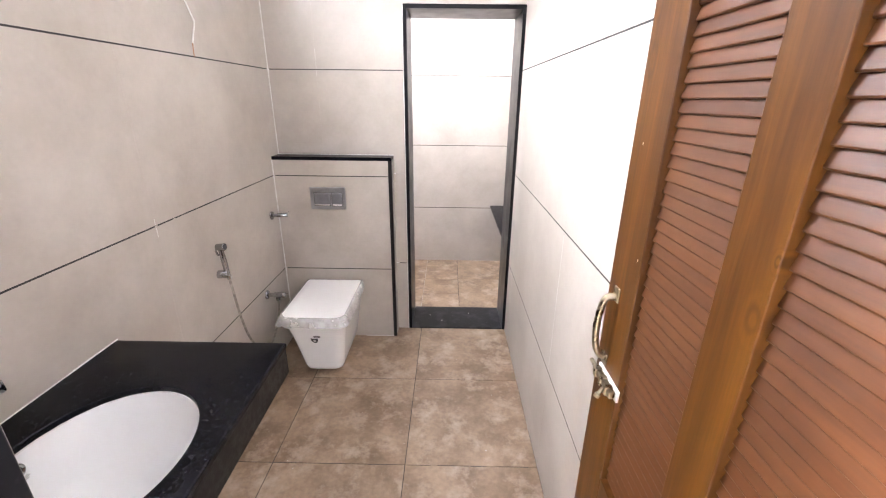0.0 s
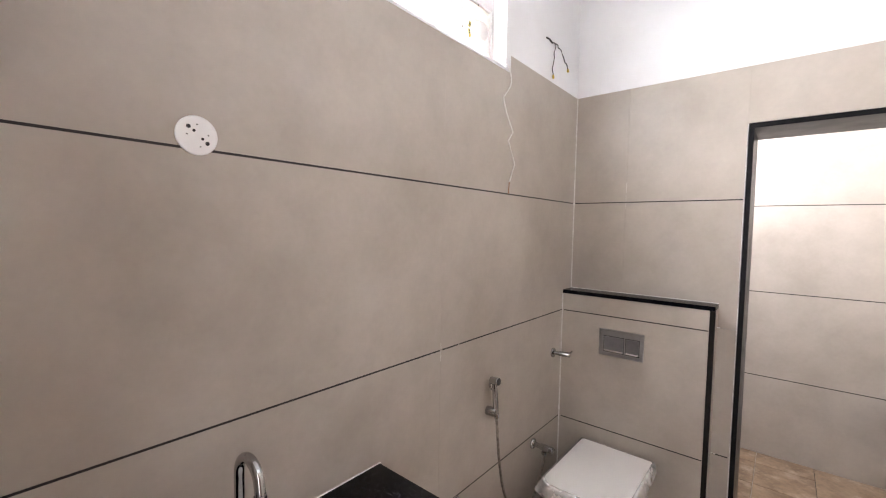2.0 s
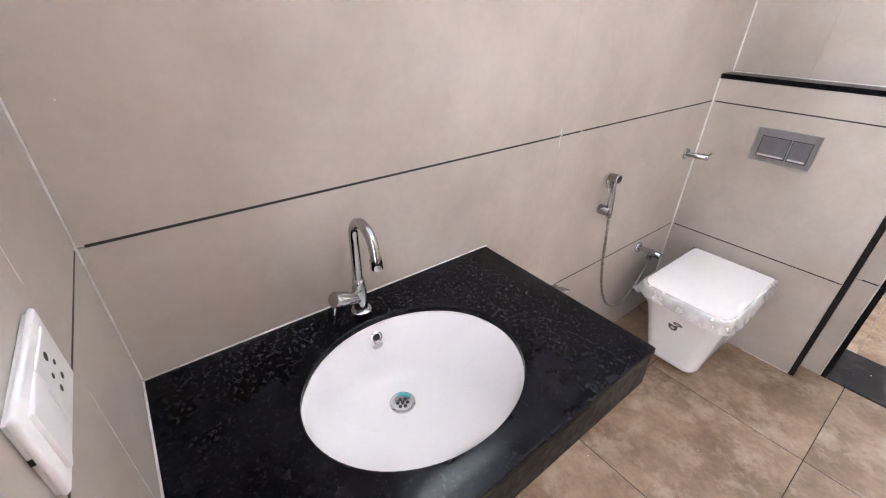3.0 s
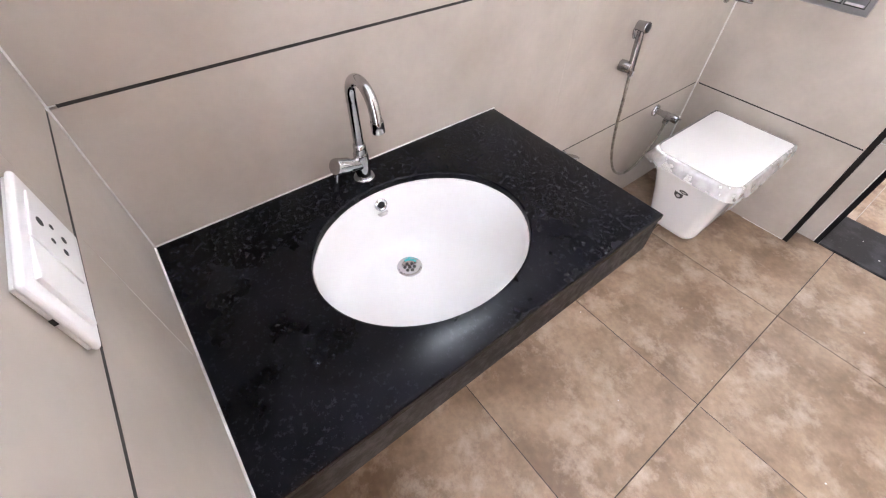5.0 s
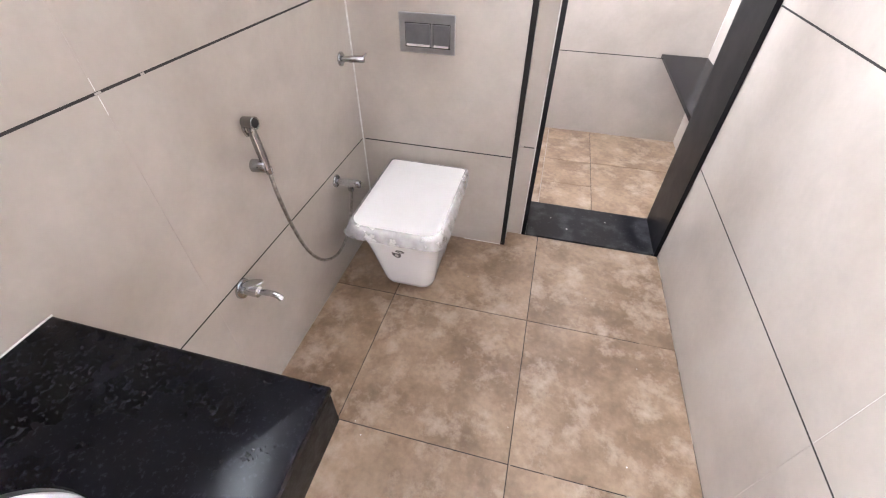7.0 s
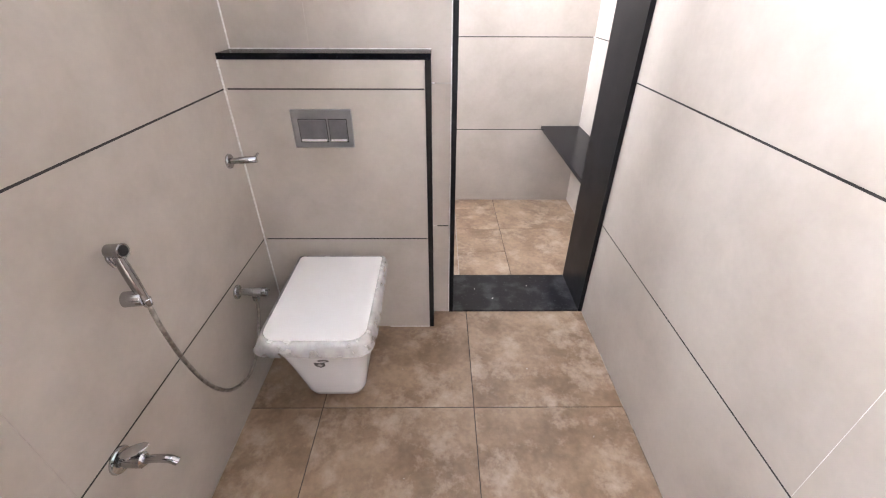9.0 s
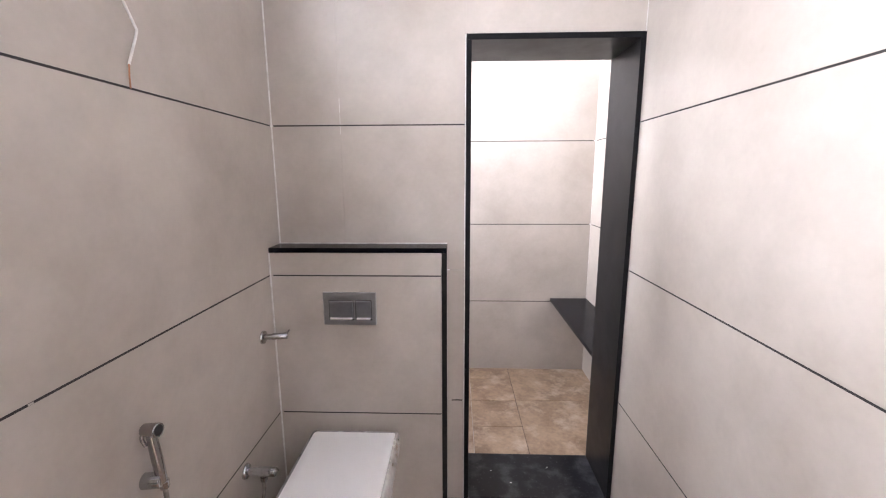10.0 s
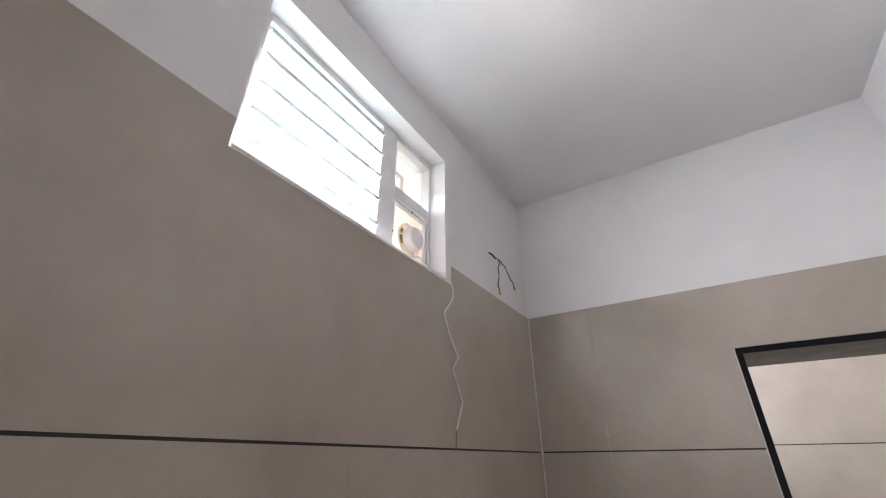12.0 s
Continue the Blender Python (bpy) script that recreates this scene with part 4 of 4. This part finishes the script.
def make_wires():
    line = smooth_line([(-0.03, 2.224, 2.245), (0.006, 2.238, 2.232), (0.013, 2.258, 2.165), (0.013, 2.216, 2.105), (0.013, 2.201, 2.083), (0.012, 2.235, 2.02), (0.014, 2.276, 1.965), (0.014, 2.272, 1.950),
                        (0.010, 2.254, 1.922), (0.010, 2.255, 1.912), (0.015, 2.292, 1.838), (0.015, 2.297, 1.822), (0.011, 2.284, 1.782), (0.010, 2.268, 1.745)], 3)
    root = thing("loose_cable", (0.01, 2.25, 1.7), "thin kinked white cable hanging from the window sill", "cable")
    piece("sheath", tube(bmesh.new(), line, 0.0028, 8), WIRE_WHITE, root, smooth=True)
    piece("bare_core", tube(bmesh.new(), [Vector((0.010, 2.268, 1.747)), Vector((0.009, 2.266, 1.72)), Vector((0.008, 2.266, 1.693))], 0.0018, 8), COPPER, root, smooth=True)
    root = thing("cable_stub", (0.0, 2.60, 2.476), "two black cable ends with yellow tape poking from white wall", "cable")
    piece("sleeve", tube(bmesh.new(), smooth_line([(-0.006, 2.598, 2.478), (0.006, 2.606, 2.472), (0.012, 2.622, 2.462), (0.012, 2.635, 2.459)], 4), 0.0042, 8), WIRE_BLACK, root, smooth=True)
    a = smooth_line([(0.012, 2.632, 2.460), (0.012, 2.655, 2.467), (0.014, 2.668, 2.460), (0.016, 2.662, 2.440), (0.014, 2.652, 2.418), (0.012, 2.662, 2.398), (0.012, 2.657, 2.376), (0.014, 2.646, 2.356), (0.012, 2.642, 2.338), (0.012, 2.653, 2.318), (0.012, 2.656, 2.308)], 4)
    b = smooth_line([(0.014, 2.664, 2.466), (0.014, 2.690, 2.468), (0.012, 2.704, 2.459), (0.014, 2.730, 2.457), (0.014, 2.748, 2.440), (0.012, 2.771, 2.432), (0.012, 2.786, 2.414), (0.014, 2.806, 2.409), (0.012, 2.826, 2.388)], 4)
    for pts, k in ((a, 0.56), (b, 0.45)):
        strand = piece("strand", tube(bmesh.new(), pts, 0.0023, 8), WIRE_BLACK, root, smooth=True)
        m = int(len(pts) * k)
        sub("white_tape", tube(bmesh.new(), pts[m:m + 2], 0.0032, 8), WIRE_WHITE, strand)
        d = (pts[-1] - pts[-3]).normalized()
        sub("taped_end", turned(bmesh.new(), pts[-1] - 0.004 * d, d, ((0, 0.003), (0.002, 0.0050), (0.016, 0.0058), (0.018, 0.003)), 10), WIRE_YELLOW, strand)


def make_window():
    root = thing("window_1", (-0.09, 1.82, WIN_Z0), "white high window with glass louvres and a small exhaust fan bay", "window", kind="structure")
    xa, xb = -0.125, -0.070
    y0, y1, z0, z1 = WIN_Y0 + 0.001, WIN_Y1 - 0.001, WIN_Z0 + 0.001, WIN_Z1 - 0.001
    m0, m1 = 1.938, 2.018
    def bar(*r):
        return piece("frame_bar", box(*r, bevel=0.002), FRAME_PAINT, root)
    bar(xa, xb, y0, y0 + 0.040, z0, z1), bar(xa, xb, y1 - 0.012, y1, z0, z1), bar(xa, xb, m0, m1, z0, z1)
    bar(xa, xb, y0 + 0.041, m0 - 0.001, z0, z0 + 0.030), bar(xa, xb, y0 + 0.041, m0 - 0.001, z1 - 0.026, z1)
    bar(xa, xb, m1 + 0.001, y1 - 0.013, z0, z0 + 0.02), bar(xa, xb, m1 + 0.001, y1 - 0.013, z1 - 0.024, z1)
    bar(xa, xb, m1 + 0.001, y1 - 0.013, 2.462, 2.510)
    a, b = y0 + 0.044, m0 - 0.004
    for i in range(5):
        z = 2.312 + 0.0905 * i
        bm = loft(bmesh.new(), [[Vector((x, y, zz)) for x, zz in ((-0.062, z), (-0.0655, z - 0.0035), (-0.128, z + 0.0975), (-0.1245, z + 0.101))] for y in (a, b)])
        slat = piece("louvre_pane", bm, GLASS, root, "tilted glass louvre")
        slat.visible_shadow = False
        bm = bmesh.new()
        loft(bm, [[Vector((x, y, zz)) for x, zz in ((-0.0590, z - 0.0030), (-0.0640, z - 0.0090), (-0.0672, z - 0.0010), (-0.0622, z + 0.0050))] for y in (a, b)])
        sub("ground_edge", bm, GLASS_EDGE, slat)
        for y in (a - 0.003, b - 0.001):
            bm = bmesh.new()
            loft(bm, [[Vector((x, yy, zz)) for x, zz in ((-0.058, z - 0.008), (-0.066, z - 0.012), (-0.112, z + 0.062), (-0.104, z + 0.066))] for yy in (y, y + 0.004)])
            sub("clip", bm, FRAME_PAINT, slat)
    pane = piece("pane", box(-0.100, -0.096, m1 + 0.002, y1 - 0.014, 2.511, z1 - 0.025), GLASS, root)
    pane.visible_shadow = False
    # exhaust fan in the lower bay
    fan = thing("exhaust_fan", (-0.09, 2.11, 2.24), "small white plastic exhaust fan set in the window", "exhaust fan")
    fy0, fy1, fz0, fz1 = m1 + 0.002, y1 - 0.014, z0 + 0.021, 2.461
    cy, cz = 2.131, 2.347
    for r in ((fy0, fy0 + 0.010, fz0, fz1), (fy1 - 0.010, fy1, fz0, fz1), (fy0 + 0.0105, fy1 - 0.0105, fz0, fz0 + 0.010), (fy0 + 0.0105, fy1 - 0.0105, fz1 - 0.010, fz1)):
        piece("border", box(-0.100, -0.076, *r, bevel=0.002), SWITCH, fan)
    piece("plate", box(-0.096, -0.088, fy0 + 0.0105, fy1 - 0.0105, fz0 + 0.0105, fz1 - 0.0105), CREAM, fan, "thin cream plastic back plate")
    piece("collar", turned(bmesh.new(), (-0.0878, cy, cz), (1, 0, 0), ((0, 0.064), (0.003, 0.062), (0.004, 0.060)), 40), CREAM, fan, smooth=True)
    drum = piece("motor_cover", turned(bmesh.new(), (-0.0835, cy, cz), (1, 0, 0), ((0, 0.042), (0.026, 0.0405), (0.032, 0.039), (0.035, 0.034), (0.036, 0.002)), 40), SWITCH, fan, "round white motor drum", smooth=True)
    for ang in (70, 110, 20, -70):
        u = Vector((0, math.cos(radians(ang)), math.sin(radians(ang))))
        c = Vector((-0.080, cy, cz))
        sub("arm", tube(bmesh.new(), [c + u * 0.040, c + u * 0.052, c + u * 0.064 - Vector((0.004, 0, 0))], 0.0025, 8), SWITCH, drum)
    for a0, a1, mat in ((146, 172, OLIVE), (180, 214, OLIVE), (184, 190, WIRE_BLACK), (196, 200, WIRE_BLACK), (158, 163, WIRE_BLACK), (204, 208, WIRE_YELLOW)):
        off = 0.0 if mat is OLIVE else 0.0012
        ring = [Vector((-0.0836 + off, cy + r * math.cos(radians(q)), cz + r * math.sin(radians(q)))) for r, seq in ((0.059, range(a0, a1 + 1, 2)), (0.046, range(a1 - (a1 - a0) % 2, a0 - 1, -2))) for q in seq]
        piece("winding", loft(bmesh.new(), [ring, [v + Vector((0.001, 0, 0)) for v in ring]]), mat, fan, "coloured motor winding seen past the cover")
    for y, z in ((fy0 + 0.005, fz0 + 0.09), (2.128, fz1 - 0.004)):
        piece("screw", turned(bmesh.new(), (-0.0762, y, z), (1, 0, 0), ((0, 0.0035), (0.002, 0.003)), 10), DARK_FILL, fan)
    for r in ((2.208, 2.2345, 2.52, 2.7355), (m1 + 0.01, 2.2075, 2.715, 2.7355)):
        piece("outer_bar", box(-0.225, -0.205, *r, bevel=0.002), CREAM, root, "cream outer frame bar")
    piece("lead", tube(bmesh.new(), smooth_line([(-0.074, 2.10, 2.262), (-0.06, 2.15, 2.285), (-0.058, 2.185, 2.276), (-0.05, 2.20, 2.255), (-0.03, 2.222, 2.247)], 6), 0.0025, 8), WIRE_WHITE, fan, smooth=True)


def make_door():
    xf, xb, y0, y1 = 1.395, 1.430, 0.555, 1.250
    root = thing("door_1", (1.43, y0, 0.01), "varnished wooden louvred door, standing open against the wall", "door")
    tagged(root, kind="structure")
    def member(name, ya, yb, za, zb, xa=xf, xc=xb, bevel=0.002):
        return piece(name, box(xa, xc, ya, yb, za, zb, bevel=bevel), WOOD, root)
    s = 0.1157
    p1, m0, m1, p0 = y1 - s, 0.8565, 0.9394, y0 + s
    member("stile", p1, y1, 0.012, 2.012), member("stile", y0, p0, 0.012, 2.012)
    zb, zt = 0.764, 1.892
    member("mullion", m0, m1, zb, zt)
    member("top_rail", p0, p1, zt, 2.012), member("middle_rail", p0, p1, 0.650, zb), member("bottom_rail", p0, p1, 0.012, 0.160)
    piece("lower_panel", box(xf + 0.010, xb - 0.010, p0, p1, 0.160, 0.650), WOOD, root)
    pitch = 0.0210
    for a, b in ((m1, p1), (p0, m0)):
        me = None
        for i in range(int((zt - zb - 0.02) / pitch)):
            z = zb + 0.004 + pitch * i
            if me is None:
                bm = bmesh.new()
                prof = ((xf + 0.0155, 0.0), (xf + 0.0118, 0.0008), (xf + 0.0110, 0.0026), (xf + 0.0116, 0.0050), (xf + 0.0186, 0.0270), (xf + 0.0215, 0.0265), (xf + 0.0212, 0.0235), (xf + 0.0160, 0.0010))
                loft(bm, [[Vector((x, y, zz)) for x, zz in prof] for y in (a, b)])
                first = piece("slat", bm, SLAT_WOOD, root)
                first.location.z = z
                me = first.data
            else:
                ob = new("slat", me)
                under(ob, root)
                ob.location.z = z
    # pull handle and bolt
    hy = 1.2075
    grip = smooth_line([(xf - 0.004, hy - 0.004, 1.172), (xf - 0.018, hy - 0.002, 1.1701), (xf - 0.026, hy, 1.1527), (xf - 0.030, hy + 0.002, 1.1065),
                        (xf - 0.026, hy + 0.003, 1.0583), (xf - 0.015, hy + 0.003, 1.0332), (xf - 0.004, hy + 0.003, 1.0275)], 6)
    bm = tube(bmesh.new(), grip, lambda i: 0.0075, 12)
    handle = piece("handle", bm, BRASS, root, "curved metal pull handle", smooth=True)
    sub("foot", box(xf - 0.005, xf - 0.0005, hy - 0.016, hy + 0.008, 1.1623, 1.1932, bevel=0.002), BRASS, handle)
    sub("foot", box(xf - 0.005, xf - 0.0005, hy - 0.010, hy + 0.014, 1.0101, 1.0371, bevel=0.002), BRASS, handle)
    bolt = piece("bolt", box(xf - 0.006, xf - 0.0005, 1.1205, 1.2226, 0.9793, 1.0043, bevel=0.001), SWITCH, root, "white-edged plate of the door bolt")
    sub("barrel", box(xf - 0.020, xf - 0.0065, 1.1243, 1.2207, 0.9851, 1.0005, bevel=0.003), BRASS, bolt)
    for y in (1.1436, 1.1725, 1.2033):
        sub("saddle", box(xf - 0.023, xf - 0.0066, y - 0.006, y + 0.006, 0.9822, 1.0034, bevel=0.002), BRASS, bolt)
    sub("bolt_rod", turned(bmesh.new(), (xf - 0.013, 1.1725, 0.9928), (0, 1, 0), ((0, 0.005), (0.074, 0.005), (0.077, 0.003)), 12), BRASS, bolt)
    sub("bolt_knob", turned(bmesh.new(), (xf - 0.018, 1.1581, 0.987), (-0.5, 0, -1), ((0, 0.004), (0.016, 0.004), (0.018, 0.006), (0.026, 0.006), (0.027, 0.004)), 12), BRASS, bolt)
    for z in (0.25, 1.05, 1.80):
        piece("hinge", turned(bmesh.new(), (1.4365, y0 - 0.002, z), (0, 0, 1), ((0, 0.005), (0.10, 0.005)), 10), BRASS, root)
    for y, z in ((1.207, 1.471), (1.149, 1.272)):
        piece("paint_speck", box(xf - 0.0006, xf + 0.0002, y - 0.0007, y + 0.0007, z - 0.0022, z + 0.0022), CAULK, root)
    root.location.y -= 0.016


def make_bench():
    root = tagged(part("shower_bench", box(1.463, SH_X, 3.302, SH_Y1, 0.554, 0.576, bevel=0.002), GRANITE), "black granite slab seat fixed between shower walls", "bench")
    return root


make_window()
counter = make_counter()
make_basin(*counter)
make_faucet()
make_toilet()
make_flush_plate()
make_health_faucet()
make_angle_valve()
make_hook()
make_bib_tap()
make_socket()
make_round_plate()
make_wires()
make_door()
make_bench()

# white sealant along the counter and in the corners
def sealant(parent, *r):
    return part("sealant", box(*r, bevel=0.0012), CAULK, parent)


sealant(wall_left, 0.0, 0.003, FRONT + 0.003, 1.557, 0.808, 0.8115)
sealant(wall_front, 0.004, 0.542, FRONT, FRONT + 0.0035, 0.808, 0.8115)
sealant(wall_left, 0.0, 0.003, FRONT, FRONT + 0.003, 0.812, TILE_TOP)
sealant(wall_left, 0.0, 0.005, 2.995, 3.0, BOX_Z + 0.001, TILE_TOP)
sealant(wall_left, 0.0, 0.0055, BOX_Y - 0.0055, BOX_Y, 0.0, BOX_Z - 0.021)
sealant(wall_right, ROOM_X - 0.0035, ROOM_X, 2.9965, 3.0, DOOR_TOP + 0.002, TILE_TOP)
sealant(wall_back, 0.004, BOX_X, 2.9965, 3.0, BOX_Z, BOX_Z + 0.0035)
sealant(wall_back, DOOR_L - 0.007, DOOR_L - 0.003, 2.9965, 3.0, 0.0, DOOR_TOP)
sealant(cistern_box, 0.50, BOX_X - 0.022, BOX_Y - 0.003, BOX_Y, 0.0, 0.003)
sealant(shower_back, SH_X - 0.003, SH_X, SH_Y1 - 0.003, SH_Y1, 0.58, 2.33)

# ---- tiles and joints ----
GAP = 0.0027


def rows_between(levels, top):
    edges = [0.0, *levels, top]
    return [(a + (GAP if i else 0.0), b - (GAP if i < len(edges) - 2 else 0.0)) for i, (a, b) in enumerate(zip(edges, edges[1:]))]


def tiled(parent, axis, face, inward, spans, levels, top, material=WALL_TILE):
    """Rows of tiles on a wall; spans are the runs between upright joints."""
    for v0, v1 in rows_between(levels, top):
        for a, b in spans:
            tile(parent, material, axis, a, b, v0, v1, face, inward)


def grout(parent, axis, face, inward, runs, levels, material=GROUT_DARK):
    for z in levels:
        for a, b in runs:
            d0, d1 = sorted((face + inward * 0.0005, face + inward * 0.0085))
            r = (d0, d1, a, b, z - GAP, z + GAP) if axis == "x" else (a, b, d0, d1, z - GAP, z + GAP)
            part("joint", box(*r), material, parent)


H = 0.0002
# left wall; the top row is cut round the window
for v0, v1 in rows_between(JOINTS, TILE_TOP)[:3]:
    tile(wall_left, WALL_TILE, "x", FRONT, 1.84 - H, v0, v1, 0.0, -1)
    tile(wall_left, WALL_TILE, "x", 1.84 + H, 3.0, v0, v1, 0.0, -1)
v0 = JOINTS[-1] + GAP
sill = WIN_Z0 - 0.012
part("tile", boxes((-0.008, 0, FRONT, WIN_Y0 - 0.002, v0, TILE_TOP), (-0.008, 0, WIN_Y0 - 0.002, 1.84 - H, v0, sill)), WALL_TILE, wall_left)
part("tile", boxes((-0.008, 0, 1.84 + H, N1, v0, sill), (-0.008, 0, N1, 3.0, v0, TILE_TOP)), WALL_TILE, wall_left)
grout(wall_left, "x", 0.0, -1, ((FRONT + 0.012, 2.990),), JOINTS[1:])
grout(wall_left, "x", 0.0, -1, ((FRONT + 0.012, BOX_Y - 0.006),), JOINTS[:1])
# right wall
tiled(wall_right, "x", ROOM_X, 1, ((FRONT, 1.835 - H), (1.835 + H, 3.0)), JOINTS_RIGHT, TILE_TOP)
grout(wall_right, "x", ROOM_X, 1, ((FRONT + 0.01, 2.992),), JOINTS_RIGHT)
# back wall beside and over the doorway
for v0, v1 in rows_between(JOINTS, TILE_TOP)[:3]:
    for a, b in ((0.0, 0.282 - H), (0.282 + H, DOOR_L - 0.004)):
        if v1 > BOX_Z or b > BOX_X:
            tile(wall_back, WALL_TILE, "y", a if v1 > BOX_Z else BOX_X - 0.02, b, v0, v1, 3.0, 1)
v0 = JOINTS[-1] + GAP
tile(wall_back, WALL_TILE, "y", 0.0, 0.282 - H, v0, TILE_TOP, 3.0, 1)
tile(wall_back, WALL_TILE, "y", 0.282 + H, DOOR_L - 0.004, v0, TILE_TOP, 3.0, 1)
tile(wall_back, WALL_TILE, "y", DOOR_L - 0.004, ROOM_X, DOOR_TOP + 0.002, TILE_TOP, 3.0, 1)
grout(wall_back, "y", 3.0, 1, ((0.008, DOOR_L - 0.008),), JOINTS[2:])
grout(wall_back, "y", 3.0, 1, ((BOX_X + 0.018, DOOR_L - 0.012),), JOINTS[:1])
grout(wall_back, "y", 3.0, 1, ((BOX_X + 0.01, DOOR_L - 0.008),), JOINTS[1:2], CEMENT)
# cistern casing: front and side
for v0, v1 in ((0.0, JOINTS[0] - GAP), (JOINTS[0] + GAP, JOINTS[1] - GAP), (JOINTS[1] + GAP, BOX_Z - 0.021)):
    tile(cistern_box, WALL_TILE, "y", 0.0, BOX_X - 0.022, v0, v1, BOX_Y, 1)
    tile(cistern_box, WALL_TILE, "x", BOX_Y + 0.017, 2.9995, v0, v1, BOX_X - 0.001, -1)
grout(cistern_box, "y", BOX_Y, 1, ((0.012, BOX_X - 0.024),), JOINTS[:2])
# entrance wall, inner face
tiled(wall_front, "y", FRONT, -1, ((0.0, 0.298 - H), (0.298 + H, ENTRY_L)), JOINTS, TILE_TOP)
tile(wall_front, WALL_TILE, "y", ENTRY_L, ROOM_X, 2.052, TILE_TOP, FRONT, -1)
grout(wall_front, "y", FRONT, -1, ((0.006, ENTRY_L - 0.004),), JOINTS)
# shower
tiled(shower_back, "y", SH_Y1, 1, ((0.0, 0.62 - H), (0.62 + H, SH_X)), SH_JOINTS, 2.33)
grout(shower_back, "y", SH_Y1, 1, ((0.01, SH_X - 0.012),), SH_JOINTS, GROUT_DARK)
tiled(shower_right, "x", SH_X, 1, ((3.302, SH_Y1),), SH_JOINTS, 2.33)
grout(shower_right, "x", SH_X, 1, ((3.31, SH_Y1 - 0.01),), SH_JOINTS, GROUT_DARK)

# floor tiles
F = 0.0016
XS, YS = (0.0, 0.281, 0.876, ROOM_X), (0.457, 0.63, 1.230, 1.829, 2.427, 3.0)
for xa, xb in zip(XS, XS[1:]):
    for ya, yb in zip(YS, YS[1:]):
        tile(floor, FLOOR_TILE, "z", xa + F, xb - F, ya + F, yb - F, 0.0, -1, edge=0.0009)
for x in XS[1:3]:
    part("joint", box(x - F, x + F, 0.457, 2.999, -0.0085, -0.0012), GROUT_FLOOR, floor)
for y in YS[1:5]:
    part("joint", box(0.0, XS[2] - 0.002, y - F, y + F, -0.0085, -0.0012), GROUT_FLOOR, floor)
for y, runs in ((YS[2], ((0.884, 1.30),)), (YS[3], ((0.884, 0.99), (1.02, 1.11), (1.125, 1.24), (1.30, 1.43))), (YS[4], ((0.884, 1.17), (1.23, 1.33)))):
    for a, b in runs:
        part("joint", box(a, b, y - F, y + F, -0.0085, -0.0012), GROUT_FLOOR, floor)
for ya, yb in ((0.70, 1.28), (1.30, 1.62), (1.70, 2.05), (2.12, 2.33), (2.36, 2.43), (2.52, 2.60), (2.71, 2.84)):
    part("joint", box(ROOM_X - F, ROOM_X, ya, yb, -0.0085, -0.0006), GROUT_FLOOR, floor)
for ya, yb in ((3.305, 3.56), (3.56, 3.85), (3.85, 4.15), (4.15, SH_Y1)):
    for xa, xb in ((0.55, 0.853), (0.853, 1.153)):
        tile(floor, FLOOR_TILE, "z", xa + F, xb - F, ya + F, yb - F, 0.0, -1, edge=0.0009)
for ya, yb in ((3.305, 3.86), (3.86, SH_Y1)):
    tile(floor, FLOOR_TILE, "z", 1.153 + F, SH_X, ya + F, yb - F, 0.0, -1, edge=0.0009)
tile(floor, FLOOR_TILE, "z", 0.0, 0.55 - F, 3.305, SH_Y1, 0.0, -1, edge=0.0009)
part("joint", box(1.153 - F, 1.153 + F, 3.306, SH_Y1, -0.0085, -0.0025), GROUT_FLOOR, floor)

# chips of light grout, paint specks and smears
def speck(parent, axis, at, r, material=CAULK):
    part("paint_speck", turned(bmesh.new(), at, axis, ((0, r), (0.0008, r), (0.0012, r * 0.6)), 8), material, parent)


for y0, y1, z in ((1.836, 1.850, 1.101), (1.942, 1.952, 1.101)):
    part("grout_chip", box(-0.002, -0.0004, y0, y1, z - 0.0024, z + 0.0016), CEMENT, wall_left)
for z0, z1 in ((1.06, 1.0965), (1.1055, 1.128)):
    part("grout_chip", box(-0.0001, 0.0004, 1.8394, 1.8408, z0, z1), CAULK, wall_left)
for z0, z1 in ((1.700, 1.735), (1.745, 1.80), (1.66, 1.690)):
    part("grout_chip", box(0.2813, 0.2829, 2.9996, 3.0002, z0, z1), CAULK, wall_back)
for z0, z1 in ((0.83, 0.90), (0.905, 1.06), (1.205, 1.28)):
    part("grout_chip", box(0.2974, 0.2986, FRONT - 0.0002, FRONT + 0.0004, z0, z1), CAULK, wall_front)
for y0, y1, z0 in ((1.8344, 1.8356, 0.51),):
    part("grout_chip", box(ROOM_X - 0.0004, ROOM_X + 0.0002, y0, y1, z0, 1.09), CAULK, wall_right)
speck(wall_left, (1, 0, 0), (0, 0.722, 1.316), 0.0016)
speck(wall_right, (-1, 0, 0), (ROOM_X, 2.727, 2.129), 0.006)
for x, y, r in ((0.381, 1.798, 0.0025), (1.246, 1.916, 0.0028), (0.344, 1.838, 0.0018), (1.02, 3.09, 0.004), (0.98, 1.42, 0.0018), (0.62, 2.15, 0.0016), (1.12, 2.62, 0.0022), (0.70, 1.62, 0.0020), (0.86, 1.95, 0.0015), (1.31, 2.30, 0.0018), (0.58, 2.62, 0.0016), (1.22, 3.20, 0.003), (0.93, 3.17, 0.0025)):
    speck(floor, (0, 0, 1), (x, y, 0.010 if y > 3 else 0.0), r)
